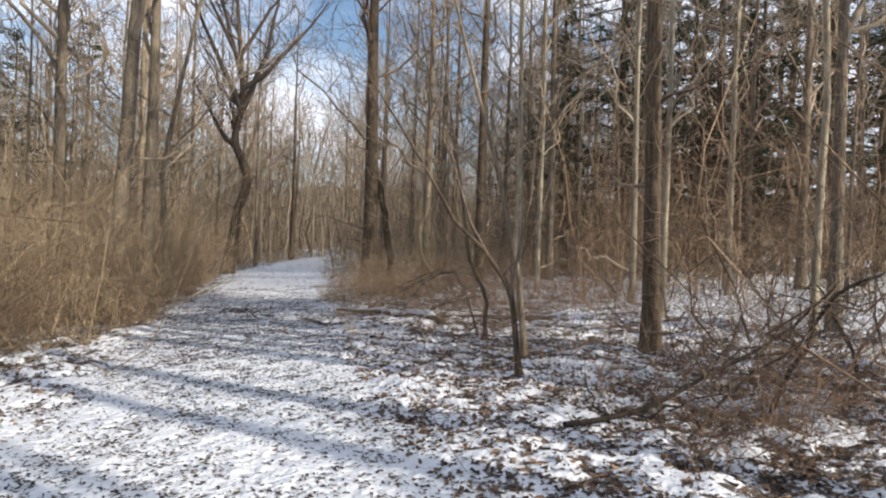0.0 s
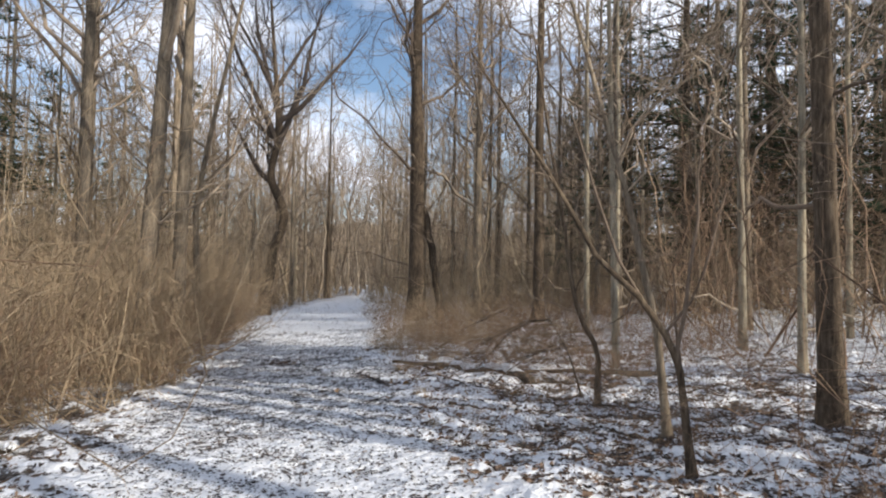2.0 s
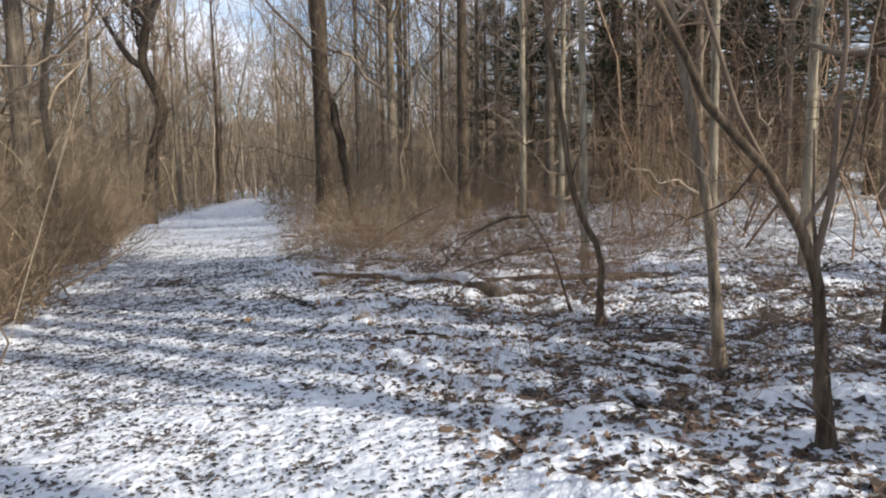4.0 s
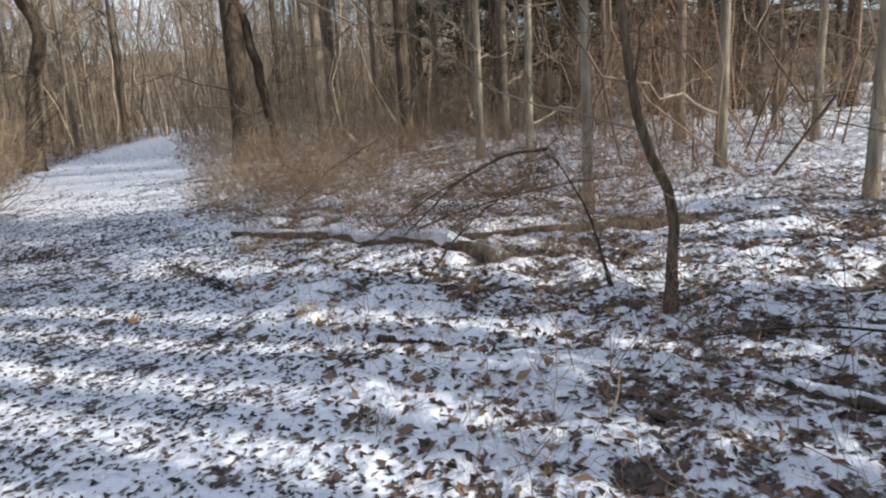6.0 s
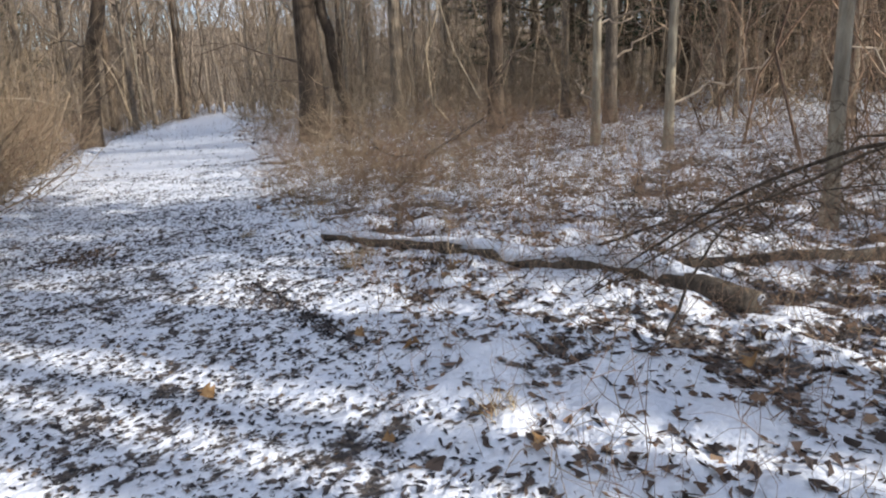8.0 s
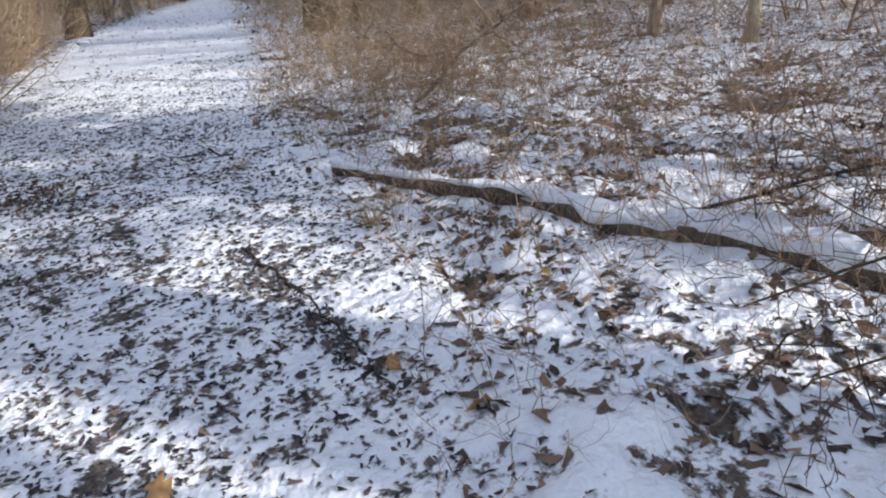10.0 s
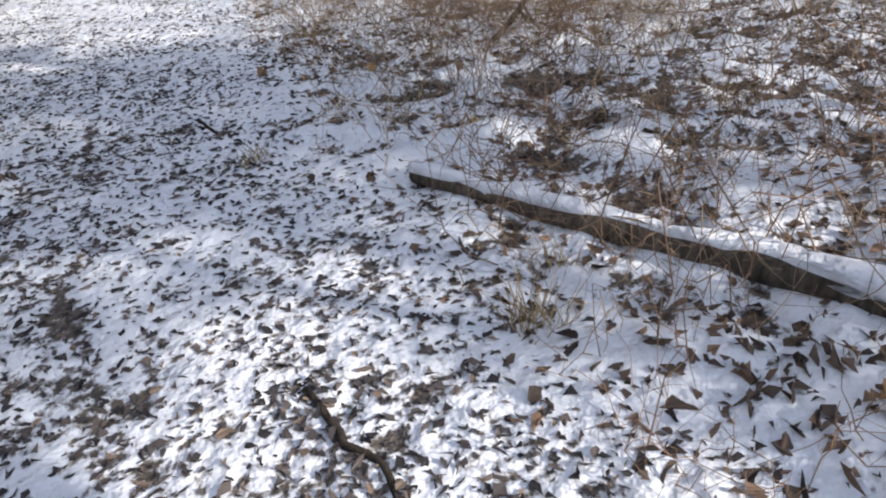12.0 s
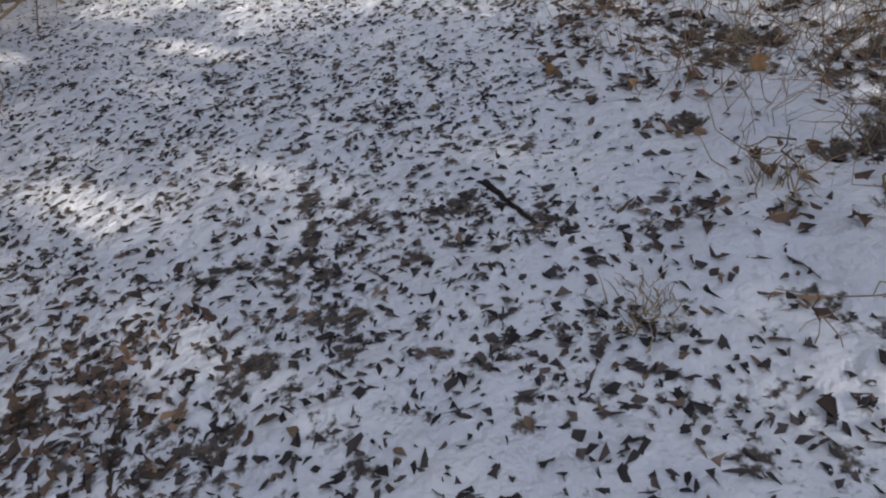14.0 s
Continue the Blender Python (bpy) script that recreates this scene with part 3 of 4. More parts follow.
def brush(label, x, y, stems, tall, twigs, mat, thick=0.006, rise=(1.2, 3.0), wander=0.95):
    """A thicket of bare stems, each with its side twigs."""
    st = Sticks()
    px, py = np.repeat(x, stems), np.repeat(y, stems)
    n = len(px)
    px, py = px + rng.normal(0, 0.22, n), py + rng.normal(0, 0.22, n)
    base = np.stack([px, py, ground_z(px, py) - 0.03], 1)
    h = np.repeat(rng.uniform(*tall, len(x)), stems) * rng.uniform(0.5, 1.1, n)
    main = st.twigs(base, spread(outward(n, *rise), 0.12), h, thick * (0.5 + 0.5 * h) * rng.uniform(0.5, 1.3, n), 3, 7, wander, 0.0, 0.3)
    m = n * twigs
    src = np.repeat(np.arange(n), twigs)
    at = rng.uniform(0.15, 1.0, m) * 6
    i0 = np.minimum(at.astype(int), 5)
    p0, p1 = main[src, i0], main[src, i0 + 1]
    way = (p1 - p0) / (np.linalg.norm(p1 - p0, axis=1, keepdims=True) + 1e-9)
    st.twigs(p0 + (p1 - p0) * (at - i0)[:, None], spread(way, 1.1), np.minimum(h[src], 3.5) * rng.uniform(0.2, 0.55, m), np.full(m, 0.0028) * rng.uniform(0.6, 1.4, m), 3, 4, 0.6, 0.05, 0.5)
    return tagged(new("brush", st.mesh("brush", mat)), label, "brush", kind="stuff")


def shrub(stems, tall, twigs, mat, thick, rise):
    """The stems of one bare shrub, all from one root, each with its own side twigs."""
    made = []
    for _ in range(stems):
        st = Sticks()
        base = np.array([[rng.normal(0, 0.13), rng.normal(0, 0.13), -0.05]])
        h = rng.uniform(*tall, 1)
        main = st.twigs(base, spread(outward(1, *rise), 0.12), h, thick * (0.4 + 0.5 * h) * rng.uniform(0.6, 1.3, 1), 4, 7, 0.7, 0.0, 0.3)[0]
        at = rng.uniform(0.2, 1.0, twigs) * 6
        i0 = np.minimum(at.astype(int), 5)
        p0, p1 = main[i0], main[i0 + 1]
        way = (p1 - p0) / (np.linalg.norm(p1 - p0, axis=1, keepdims=True) + 1e-9)
        st.twigs(p0 + (p1 - p0) * (at - i0)[:, None], spread(way, 0.8), h * rng.uniform(0.2, 0.5, twigs), 0.0021 * rng.uniform(0.7, 1.4, twigs), 3, 4, 0.5, 0.05, 0.5)
        k = np.arange(twigs) * 12 + 28
        st.t = [np.stack([k, k + 1, i0 * 4], 1)]  # each twig grows out of the stem
        made.append(st.mesh("stem", mat))
    return made


def plant(name, label, category, group, kinds, x, y, low, high):
    for i, (px, py) in enumerate(zip(x, y)):
        ob = tagged(new(name), label, category, group)
        for me in kinds[i % len(kinds)]:
            part("stem", me, ob)
        put(ob, px, py, rng.uniform(0, 6.28), rng.uniform(low, high))


tan_shrubs = [shrub(8, (1.2, 2.8), 11, BRUSH_TAN, 0.006, (1.2, 4.0)) for _ in range(6)]
grey_shrubs = [shrub(12, (1.0, 2.4), 10, BRUSH_BROWN, 0.005, (0.7, 2.4)) for _ in range(3)]
low_brambles = [shrub(6, (0.5, 1.15), 6, BRUSH_BROWN, 0.004, (0.5, 2.2)) for _ in range(5)]
sprigs = [shrub(3, (0.3, 0.9), 3, BRUSH_BROWN, 0.0034, (2.0, 7.0)) for _ in range(8)]
stalks = [shrub(5, (0.3, 0.9), 3, BRUSH_TAN, 0.004, (2.0, 5.0)) for _ in range(4)]

x, y = scatter(330, -6.5, -2.5, 10, 34, 2.6)
plant("bare_shrub", "tan bare shrub crowding the trail", "shrub", "shrubs beside the trail", tan_shrubs, x[:170], y[:170], 0.75, 1.25)
x, y = scatter(130, -6.0, -1.5, 10, 36, 2.6)
plant("bare_shrub", "dark tangled bare shrub at the trail's edge", "shrub", "shrubs beside the trail", grey_shrubs, x[:85], y[:85], 0.7, 1.15)
x, y = scatter(270, -12, -4, 9, 42, 3.0)
brush("tall tan thicket of bare stems behind the shrubs", x, y, 5, (1.4, 3.6), 6, BRUSH_TAN, rise=(0.8, 3.0))
x, y = scatter(170, -14, -4, 9, 42, 3.0)
brush("brown thicket of bare stems behind the shrubs", x, y, 5, (1.4, 3.6), 6, BRUSH_BROWN, rise=(0.8, 3.0))
x, y = scatter(290, 1.2, 10, 13.5, 28, 2.0)
plant("bramble", "low brown bramble arching over the snow", "bramble", "brambles under the trees", low_brambles, x[:230], y[:230], 0.6, 1.2)
x, y = scatter(170, 1.4, 7.5, 16.5, 25, 1.95)
brush("low dry weeds and bramble tips over the snow", x, y, 4, (0.25, 0.75), 4, BRUSH_TAN, thick=0.005, rise=(1.5, 5), wander=0.5)
x, y = scatter(190, 4.5, 16, 25, 36, 2.2)
brush("tan thicket under the trees", x, y, 7, (0.7, 2.4), 6, BRUSH_TAN, rise=(0.5, 2.0))
x, y = scatter(100, 1.3, 6.5, 20, 36, 2.1)
brush("tan brush round a large tree", x, y, 7, (0.6, 1.6), 6, BRUSH_TAN, rise=(0.5, 2.0))
x, y = scatter(280, 9.5, 26, 8, 44, 3.0)
brush("tan thicket of bare saplings in the wood", x, y, 6, (1.0, 3.0), 5, BRUSH_TAN)
x, y = scatter(330, -20, 26, 36, 66, 1.8)
brush("pale tan thicket far along the trail", x, y, 6, (1.2, 3.8), 4, BRUSH_TAN, thick=0.011)
x, y = scatter(230, -14, -3.6, 15, 44, 2.0)
brush("tan saplings crowding the trail", x, y, 2, (3.0, 8.0), 20, BRUSH_TAN, thick=0.006, rise=(3, 9), wander=0.38)
x, y = scatter(230, 5.5, 24, 20, 46, 3.5)
brush("tan saplings crowding the wood", x, y, 2, (2.5, 8.0), 20, BRUSH_TAN, thick=0.006, rise=(3, 8), wander=0.42)
x, y = scatter(60, 8, 16, 11, 20, 3.5)
brush("slim brown saplings in the wood", x, y, 2, (2.5, 7.0), 18, BRUSH_BROWN, thick=0.006, rise=(3, 8), wander=0.42)
x, y = scatter(250, -24, 28, 42, 64, 1.8)
brush("tan saplings far along the trail", x, y, 2, (4.0, 11.0), 18, BRUSH_TAN, thick=0.008, rise=(3, 8), wander=0.42)
x, y = scatter(90, 2.3, 8, 8, 16, 3.2)
plant("bramble", "dead bramble stems lying over the snow", "bramble", "brambles under the trees", low_brambles, x, y, 0.5, 1.0)
n = 18
plant("bramble", "heap of dead brown bramble over leaves", "bramble", "brambles under the trees", low_brambles, rng.uniform(3.3, 5.2, n), rng.uniform(11.9, 14.4, n), 0.5, 0.9)
n = 44
plant("bramble", "dead brown bramble tangled with fallen branches", "bramble", "brambles under the trees", low_brambles, rng.uniform(3.0, 5.6, n), rng.uniform(4.0, 6.6, n), 0.55, 1.15)
x, y = scatter(230, 1.1, 6.5, 4.5, 20, 2.0)
plant("sprig", "thin bare sprig standing in the snow", "plant", "sprigs in the snow", sprigs, x[:170], y[:170], 0.5, 1.2)
x, y = scatter(120, 1.0, 3.6, 8.5, 14.5, 1.75)
plant("sprig", "thin bare sprig standing in the snow", "plant", "sprigs in the snow", sprigs, x[:90], y[:90], 0.4, 0.9)
x, y = scatter(48, 4.8, 7.8, 3.6, 8.2, 3.0)
ok = 0.756 * x + 0.654 * y < 9.0
x, y = x[ok], y[ok]
brush("bare brown saplings close to the trail", x, y, 2, (2.0, 4.5), 18, BRUSH_BROWN, thick=0.006, rise=(2, 7))
x, y = scatter(60, 1.7, 3.6, 17.6, 20.8, 1.7)
plant("sprig", "thin upright bare sprig among brown leaves", "plant", "sprigs in the snow", sprigs, x[:44], y[:44], 0.7, 1.2)
x, y = scatter(70, 1.0, 5.5, 9, 26, 1.9)
plant("weed_stalk", "dry tan weed stalks at the trail's edge", "plant", "dry weeds", stalks, x, y, 0.5, 1.2)
x, y = scatter(190, 1.6, 4.4, 17.2, 22, 1.7)
plant("weed_stalk", "thin dry stalks crowded among brown leaves", "plant", "dry weeds", stalks, x[:110], y[:110], 0.5, 1.1)
x, y = scatter(110, 1.7, 4.6, 14.6, 18.8, 1.9)
plant("weed_stalk", "thin dry stalks crowded among brown leaves", "plant", "dry weeds", stalks, x[:60], y[:60], 0.45, 0.95)

# far woods: thin trunks past counting
st = Sticks()
n = 1350
a, dist = np.where(rng.random(n) < 0.6, rng.normal(0.12, 0.35, n), rng.uniform(-1.9, 1.9, n)), rng.uniform(58, 115, n)
fx, fy = np.sin(a) * dist, 8 + np.cos(a) * dist
base = np.stack([fx, fy, ground_z(fx, fy) - 0.2], 1)
ln = rng.uniform(8, 22, n)
main = st.twigs(base, spread(np.tile([[0, 0, 1.0]], (n, 1)), 0.09), ln, rng.uniform(0.04, 0.15, n), 4, 8, 0.22, 0, 0.2)
src = np.repeat(np.arange(n), 30)
m = len(src)
at = rng.uniform(0.06, 1.0, m) * 7
i0 = np.minimum(at.astype(int), 6)
p = main[src, i0] + (main[src, i0 + 1] - main[src, i0]) * (at - i0)[:, None]
st.twigs(p, outward(m, -0.1, 1.5), rng.uniform(1.2, 4.5, m), rng.uniform(0.01, 0.028, m), 3, 4, 0.5, 0.15, 0.3)
tagged(new("far_woods", st.mesh("far_woods", LIMB_GREY)), "distant bare woodland in brown and grey", "woods", kind="stuff")

# a wooded rise that closes the view
m_, nt_, b_ = material("distant_woods", 1.0)
v_ = noise_node(nt_, 0.9, 6, position(nt_, (1, 1, 0.12)), 0.7)
nt_.links.new(ramp_node(nt_, v_.outputs["Fac"], [(0.3, (0.11, 0.09, 0.07)), (0.55, (0.24, 0.19, 0.14)), (0.75, (0.38, 0.31, 0.23))]).outputs["Color"], b_.inputs["Base Color"])
k = 240
a = np.linspace(0, 2 * np.pi, k, endpoint=False)
top = 13 + 5 * value_noise(np.cos(a) * 130, np.sin(a) * 130, 14, 41) + 3 * value_noise(np.cos(a) * 130, np.sin(a) * 130, 3, 42)
ringv = np.concatenate([np.stack([np.cos(a) * 125, 12 + np.sin(a) * 125, np.full(k, -6.0)], 1), np.stack([np.cos(a) * 132, 12 + np.sin(a) * 132, top], 1)])
i, j = np.arange(k), (np.arange(k) + 1) % k
tagged(new("backdrop", mesh_from("backdrop", ringv, [np.stack([i, j, j + k, i + k], 1)], m_)), "far brown wooded rise", "backdrop", kind="structure")


# ---- fallen wood ----
def fallen_log(label, a, b, r, snow=True, kink=0.025, mat=None, bow=0.0):
    """A log on the ground from a to b, snow lying along its top."""
    a, b = np.array(a, float), np.array(b, float)
    n = 30
    s = np.linspace(0, 1, n)
    pts = np.zeros((n, 3))
    pts[:, :2] = a + (b - a) * s[:, None] + bow * np.sin(s * np.pi)[:, None] * np.array([a[1] - b[1], b[0] - a[0]]) / np.linalg.norm(b - a) + np.cumsum(rng.normal(0, kink / 8, (n, 2)), 0)
    low = [float(ground_z(p[0] + dx, p[1] + dy).mean()) for p in (a, b) for dx, dy in [(np.array([-0.2, 0, 0.2]), np.array([0.1, 0, -0.1]))]]
    pts[:, 2] = low[0] + (low[1] - low[0]) * s + r * (0.28 if snow else 0.05)
    pts[:, 2] = np.maximum(pts[:, 2], (ground_z(pts[:, 0], pts[:, 1]) + 0.25 * r if snow else ground_z(pts[:, 0], pts[:, 1]) * 0.6 + pts[:, 2] * 0.4))
    pts[1:-1, 2] = (pts[:-2, 2] + pts[1:-1, 2] + pts[2:, 2]) / 3
    rad = r * (1.05 - 0.55 * s) * (1 + rng.normal(0, 0.06, n))
    mid = pts.mean(0)
    log = tagged(new("fallen_log"), label, "log")
    log.location = mid
    st = Sticks()
    ends = np.concatenate([[pts[0]], pts, [pts[-1]]]) - mid
    st.stem(ends, np.concatenate([[0.002], rad, [0.002]]), 12)
    part("trunk", st.mesh("trunk", mat or BARK_ROTTEN), log)
    if snow:
        sp = pts.copy()
        sp[:, 2] += rad * 0.5
        cover = value_noise(s * np.linalg.norm(b - a), s * 0, 0.16, 61)
        sr = rad * (0.8 + 0.3 * cover + 0.12 * rng.random(n)) * (0.35 + 0.65 * smooth(0.04, 0.16, s))
        sp[:, :2] += rng.normal(0, 0.2, (n, 2)) * rad[:, None]
        st = Sticks()
        st.stem(np.concatenate([[sp[0]], sp, [sp[-1]]]) - mid, np.concatenate([[0.002], sr, [0.002]]), 12)
        st.v[0] += rng.normal(0, 0.1 * r, st.v[0].shape)
        part("snow_cap", st.mesh("snow_cap", SNOW), log, "thin white snow lying along the top")
    return log


fallen_log("long fallen log with snow along its top", (3.38, 12.6), (1.70, 16.6), 0.095, mat=BARK_LOG, bow=-0.1)
fallen_log("brown fallen log in the brambles", (5.5, 12.3), (3.4, 13.45), 0.085, False, mat=BARK_LOG)
fallen_log("short snow-dusted stick among dead leaves", (1.72, 11.42), (2.15, 10.94), 0.03)
fallen_log("rotting branch half buried in snow and leaves", (0.80, 15.42), (1.12, 13.7), 0.013, False, 0.12)
fallen_log("dark rotten stick by the trail", (0.80, 18.2), (0.88, 17.9), 0.014, False)
fallen_log("snow-covered log beside the trail", (-3.9, 11.2), (-3.4, 10.9), 0.1)
fallen_log("grey fallen limb at the foot of young trees", (3.42, 8.85), (3.1, 9.75), 0.042, mat=BARK_LOG)


def fallen_branch(label, a, b, arch, r, boughs, sweep=1.0):
    """A dead branch, its butt in the snow, the rest held up on its own boughs."""
    a, b = np.array(a, float), np.array(b, float)
    s = np.linspace(0, 1, 12)
    pts = a + (b - a) * s[:, None] + np.cumsum(rng.normal(0, 0.028, (12, 3)), 0)
    pts[:, 2] = a[2] + (b[2] - a[2]) * s ** sweep + arch * np.sin(s * np.pi)
    br = tagged(new("fallen_branch"), label, "branch")
    br.location = a
    st, tw = Sticks(), Sticks()
    rad = r * (1 - 0.7 * s)
    st.stem(pts - a, rad, 7)
    part("limb", st.mesh("limb", BARK_ROTTEN), br)
    crown_of(tw, pts - a, rad, boughs, 0.15, 0.98, np.linalg.norm(b - a) * 0.4, 4, 3, (-0.5, 0.7), -0.1)
    tagged(part("spray", tw.mesh("spray", TWIG_DEAD), br), kind="stuff")
    return br


def gp(x, y, up):
    return (x, y, float(ground_z(x, y)) + up)


fallen_branch("dark dead branch arching out of the brush", gp(2.5, 5.4, 0.02), gp(5.0, 5.0, 1.2), 0.0, 0.028, 22, 1.7)
fallen_branch("dead branch leaning on a fallen one", gp(4.5, 5.25, 0.02), gp(5.6, 5.0, 1.25), 0.3, 0.026, 12)
fallen_branch("dead stem leaning over the snow", gp(5.4, 5.3, 0.02), gp(5.1, 5.5, 1.15), 0.1, 0.022, 8)
fallen_branch("tangled dead branch resting on the snow", gp(3.5, 5.1, 0.02), gp(4.6, 4.7, 0.8), 0.1, 0.016, 14)
fallen_branch("dead bough leaning in the brush", gp(3.0, 14.2, 0.02), gp(4.9, 12.6, 0.55), 0.12, 0.013, 16)
fallen_branch("dead bough with fine grey twigs", gp(2.7, 12.6, 0.02), gp(4.6, 13.4, 0.5), 0.15, 0.011, 16)
fallen_branch("dry fallen bough under young trees", gp(4.2, 9.2, 0.02), gp(2.6, 9.9, 0.3), 0.08, 0.01, 8)
fallen_branch("dead bough in the bramble", gp(3.0, 18.3, 0.02), gp(5.2, 19.6, 0.8), 0.1, 0.025, 8)


# ---- dry grass tufts ----
def tuft(label, x, y, blades, tall):
    st = Sticks()
    n = blades
    base = np.stack([rng.normal(0, 0.05, n), rng.normal(0, 0.05, n), np.full(n, -0.02)], 1)
    st.twigs(base, outward(n, 0.9, 4.0), tall * rng.uniform(0.4, 1.1, n), np.full(n, 0.0028), 3, 5, 0.2, -0.25, 0.3)
    ob = tagged(new("grass_tuft"), label, "grass", "dry grass tufts")
    tagged(part("clump", st.mesh("clump", GRASS_DRY), ob), kind="stuff")
    ob.location = spot(x, y)
    return ob


tuft("tan dry grass tuft in the snow", 1.63, 15.29, 60, 0.32)
tuft("low dry grass tuft by the trail", 1.02, 17.35, 70, 0.13)
for gx_, gy_ in ((1.9, 15.6), (2.2, 16.9), (1.5, 12.3), (1.6, 17.6), (3.4, 16.3), (2.6, 18.4), (1.9, 19.6), (1.3, 10.4), (3.9, 14.6), (-2.9, 12.2), (-3.1, 14.0)):
    tuft("small tuft of dry grass in the snow", gx_, gy_, 30, rng.uniform(0.14, 0.3))


# ---- dead leaves ----
def leaf_litter(name, label, x, y, lo, hi, mat, flat):
    """Curled leaves, every one folded along its rib."""
    n = len(x)
    ln, tilt, turn = rng.uniform(lo, hi, n), rng.normal(0, flat, (n, 2)), rng.uniform(0, 2 * np.pi, n)
    wid = ln * rng.uniform(0.15, 0.5, n)
    f = np.stack([np.cos(turn), np.sin(turn), tilt[:, 0]], 1)
    s = np.stack([-np.sin(turn), np.cos(turn), tilt[:, 1]], 1)
    c = np.stack([x, y, ground_z(x, y) + 0.004 + ln * rng.uniform(-0.3 * flat, 0.05, n)], 1)
    fold = np.stack([np.zeros(n), np.zeros(n), ln * rng.uniform(0.02, 0.08 + 0.3 * flat, n)], 1)
    L, W = ln[:, None] / 2, wid[:, None] / 2
    a, b = c - f * L + fold * 0.4, c + f * L + fold * rng.uniform(-0.3, 0.8, (n, 1))
    v = np.stack([a, c - f * L * 0.3 + s * W + fold, c + f * L * 0.45 + s * W * 0.8 + fold, b, c + f * L * 0.4 - s * W + fold * 0.7, c - f * L * 0.35 - s * W * 0.85 + fold * 0.7], 1).reshape(-1, 3)
    v = v + rng.normal(0, 0.17, v.shape) * np.repeat(ln, 6)[:, None] * np.array([1, 1, 0.5])
    i = np.arange(n)[:, None] * 6
    q = np.concatenate([i + [0, 1, 2, 3], i + [0, 3, 4, 5]])
    me = mesh_from(name, v, [q], mat, False)
    return tagged(new(name, me), label, "leaves", kind="stuff")


def litter_places(count, x0, x1, y0, y1, trail):
    x, y = rng.uniform(x0, x1, count), y0 + (y1 - y0) * rng.random(count) ** 1.25
    p = on_path(x, y)
    clump = np.clip((0.3 + 0.25 * smooth(7, 12, y) if trail else 0.42 + 0.3 * smooth(12.5, 10.5, y)) + (0.45 if trail else 0.9) * value_noise(x, y, 0.45, 51) + (0.45 if trail else 1.0) * pockets(x, y) - (0.3 if trail else 0) * smooth(18, 24, y), 0.03, 1)
    ok = rng.random(count) < (p if trail else 1 - p) * clump
    return x[ok], y[ok]


x, y = litter_places(200000, -3.4, 2.4, -2, 26, True)
leaf_litter("trail_leaves", "small dark trodden leaves scattered over the snowy trail", x, y, 0.014, 0.052, LITTER_PATH, 0.16)
x, y = litter_places(135000, 0.4, 9, -2, 26, False)
leaf_litter("leaf_litter", "brown dead leaves poking through the snow", x, y, 0.024, 0.08, LITTER, 0.3)
x, y = rng.normal(-0.68, 0.24, 420), rng.normal(17.75, 0.3, 420)
leaf_litter("leaf_litter", "patch of reddish brown leaves on the trail", x, y, 0.03, 0.07, LITTER, 0.4)
x, y = 2.15 + 0.13 * rng.standard_t(3, 150), 14.75 + 0.2 * rng.standard_t(3, 150)
leaf_litter("leaf_litter", "heap of brown leaves on the snow", x, y, 0.04, 0.075, LITTER, 0.8)
x, y = litter_places(7000, -3.5, 7, 23, 50, True)
leaf_litter("trail_leaves", "leaves scattered far along the snowy trail", x, y, 0.04, 0.1, LITTER_PATH, 0.3)
t_ = rng.random(300)
leaf_litter("leaf_litter", "dark leaves gathered along a buried branch", 0.8 + 0.32 * t_ + rng.normal(0, 0.05, 300), 15.42 - 1.72 * t_ + rng.normal(0, 0.06, 300), 0.025, 0.07, LITTER_PATH, 0.5)
x, y = litter_places(14000, -8, -1.8, 6, 26, False)
leaf_litter("leaf_litter", "dead leaves under the thicket", x, y, 0.035, 0.1, LITTER, 0.45)
x, y = litter_places(22000, -20, 30, 24, 50, False)
leaf_litter("leaf_litter", "dead leaves on the floor of the wood", x, y, 0.08, 0.2, LITTER, 0.4)


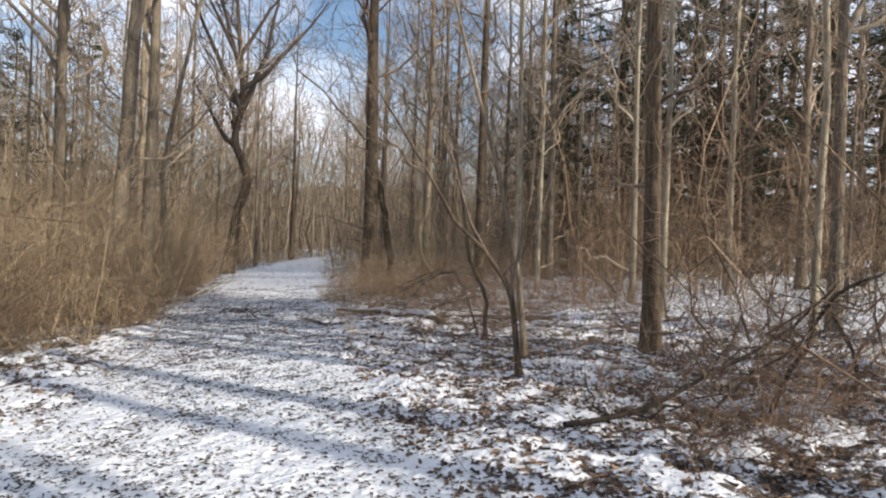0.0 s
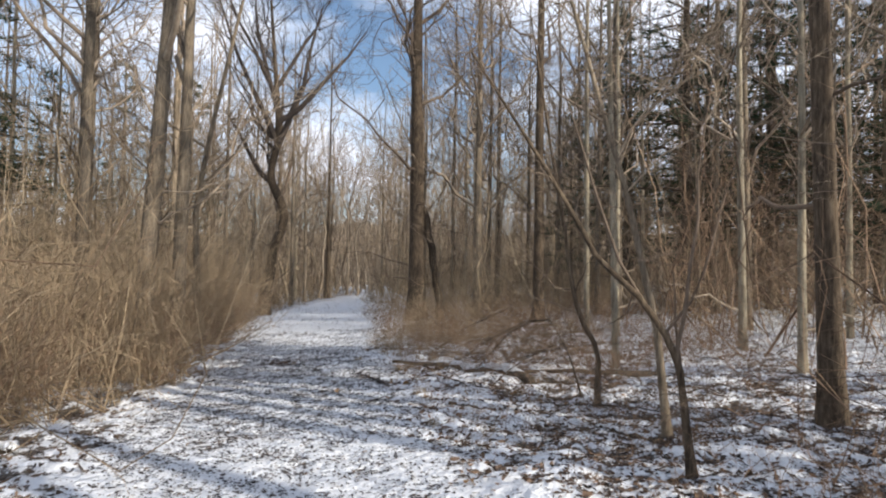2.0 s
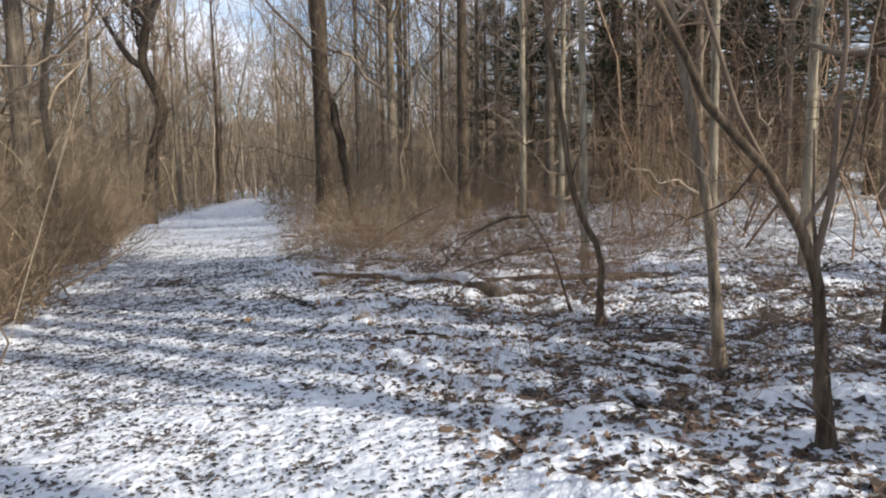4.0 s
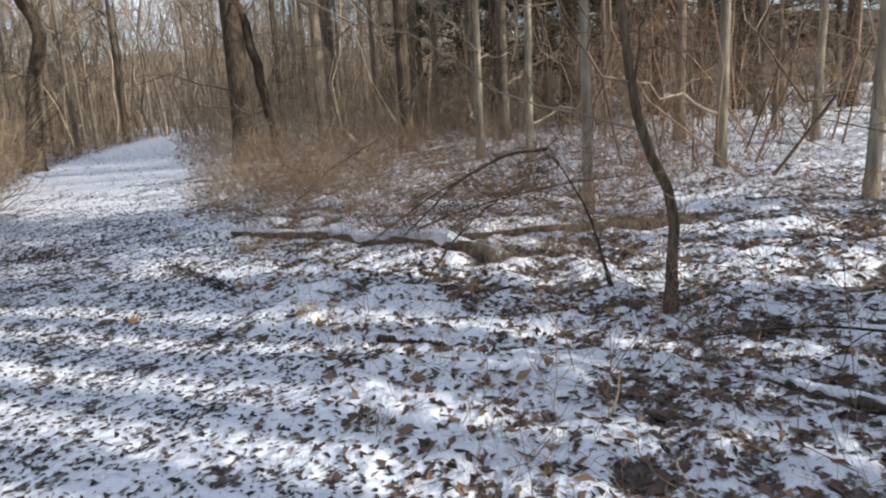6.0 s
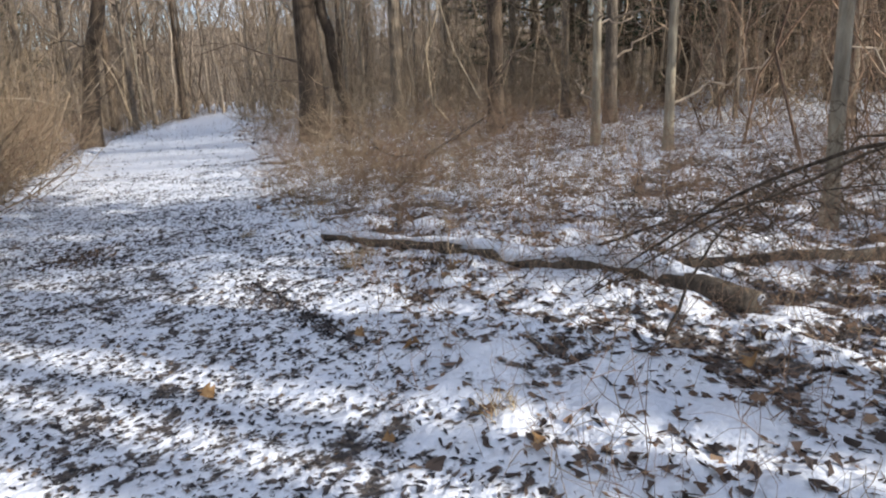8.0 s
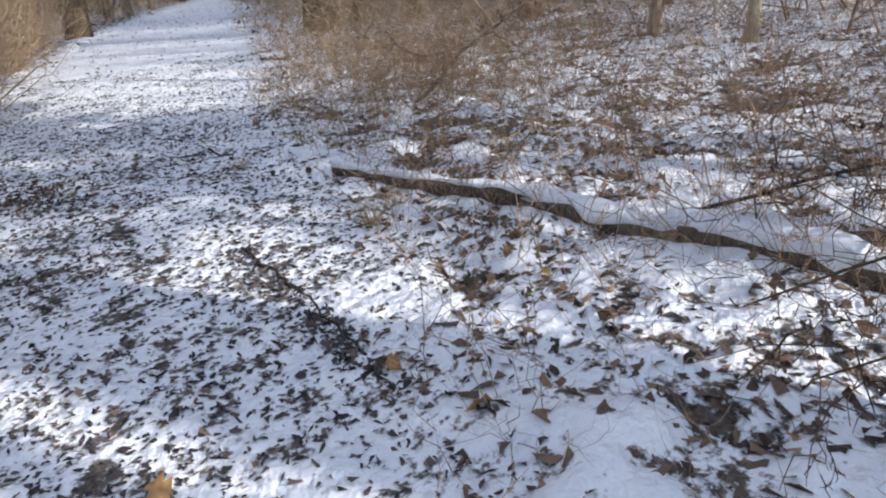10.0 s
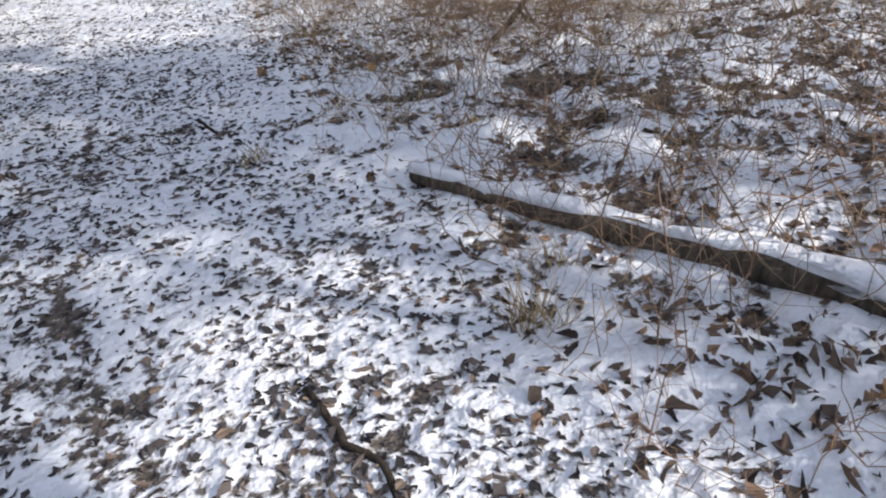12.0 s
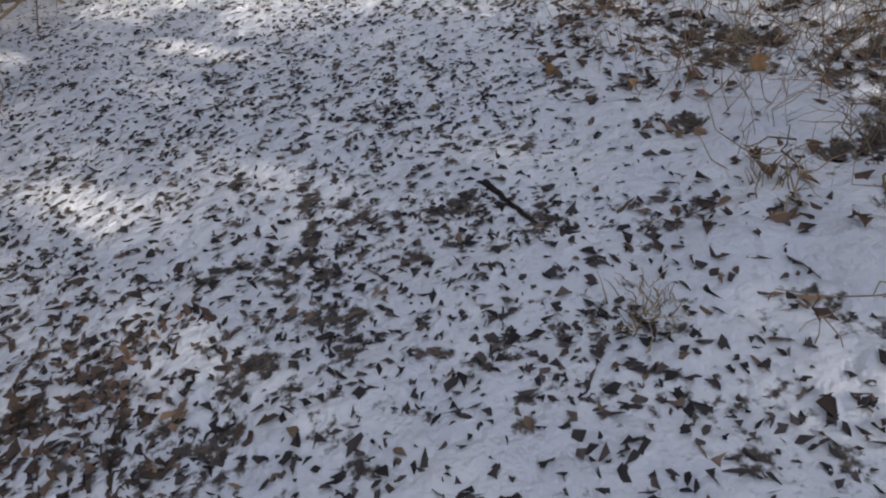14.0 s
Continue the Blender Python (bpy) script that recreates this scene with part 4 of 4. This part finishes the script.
def oak_leaf(mat, curl, seed):
    """A lobed oak leaf curling up at its sides."""
    r = np.random.default_rng(seed)
    s = np.linspace(0, 1, 9)
    half = np.sin(s * np.pi) ** 0.7 * (0.32 + 0.13 * np.cos(s * 6 * np.pi)) * (0.75 + 0.5 * s)
    z = 0.12 * np.sin(s * np.pi * r.uniform(0.8, 1.6))
    rib = np.stack([s - 0.5, np.zeros(9), z], 1)
    up = z + curl * half * (1 + r.normal(0, 0.3, 9))
    v = np.concatenate([rib, np.stack([s - 0.5, half, up], 1), np.stack([s - 0.5, -half, z + curl * half * 0.6], 1)])
    k = np.arange(8)
    return mesh_from("oak_leaf", v, [np.stack([k, k + 1, k + 10, k + 9], 1), np.stack([k + 1, k, k + 18, k + 19], 1)], mat)


shapes = [oak_leaf(LEAF_BROWN, c, i) for i, c in enumerate((0.3, 0.8, 1.2, 0.5))]
bright = [oak_leaf(LEAF_ORANGE, c, i + 9) for i, c in enumerate((0.5, 0.9))]


def lay_leaf(me, x, y, size, label):
    ob = tagged(new("oak_leaf", me), label, "leaf", "large fallen leaves")
    ob.matrix_basis = Matrix.Translation(spot(x, y, 0.015)) @ Euler((rng.normal(0, 0.35), rng.normal(0, 0.35), rng.uniform(0, 6.28))).to_matrix().to_4x4() @ Matrix.Scale(size, 4)


for x, y in ((2.1, 13.94), (1.4, 13.18), (2.26, 14.45), (1.22, 13.65), (2.17, 10.95), (1.0, 12.4), (2.95, 11.2), (3.15, 10.8), (1.5, 12.0), (1.62, 18.6), (2.1, 18.4), (1.35, 18.9), (0.3, 13.4), (2.9, 12.2), (3.3, 14.9), (1.15, 8.2), (2.3, 6.6)):
    lay_leaf(bright[int(rng.integers(2))], x, y, rng.uniform(0.08, 0.13), "curled orange-tan oak leaf on the snow")
x, y = litter_places(5000, 0.6, 5.5, 4, 20, False)
leaf_litter("leaf_litter", "larger curled brown leaves in the snow", x, y, 0.05, 0.1, LITTER, 0.4)
x, y = rng.uniform(0.7, 4.2, 520), rng.uniform(3.5, 19.5, 520)
ok = on_path(x, y) < 0.5
for x, y in zip(x[ok][:240], y[ok][:240]):
    lay_leaf(shapes[int(rng.integers(4))], x, y, rng.uniform(0.05, 0.09), "curled brown oak leaf on the snow")
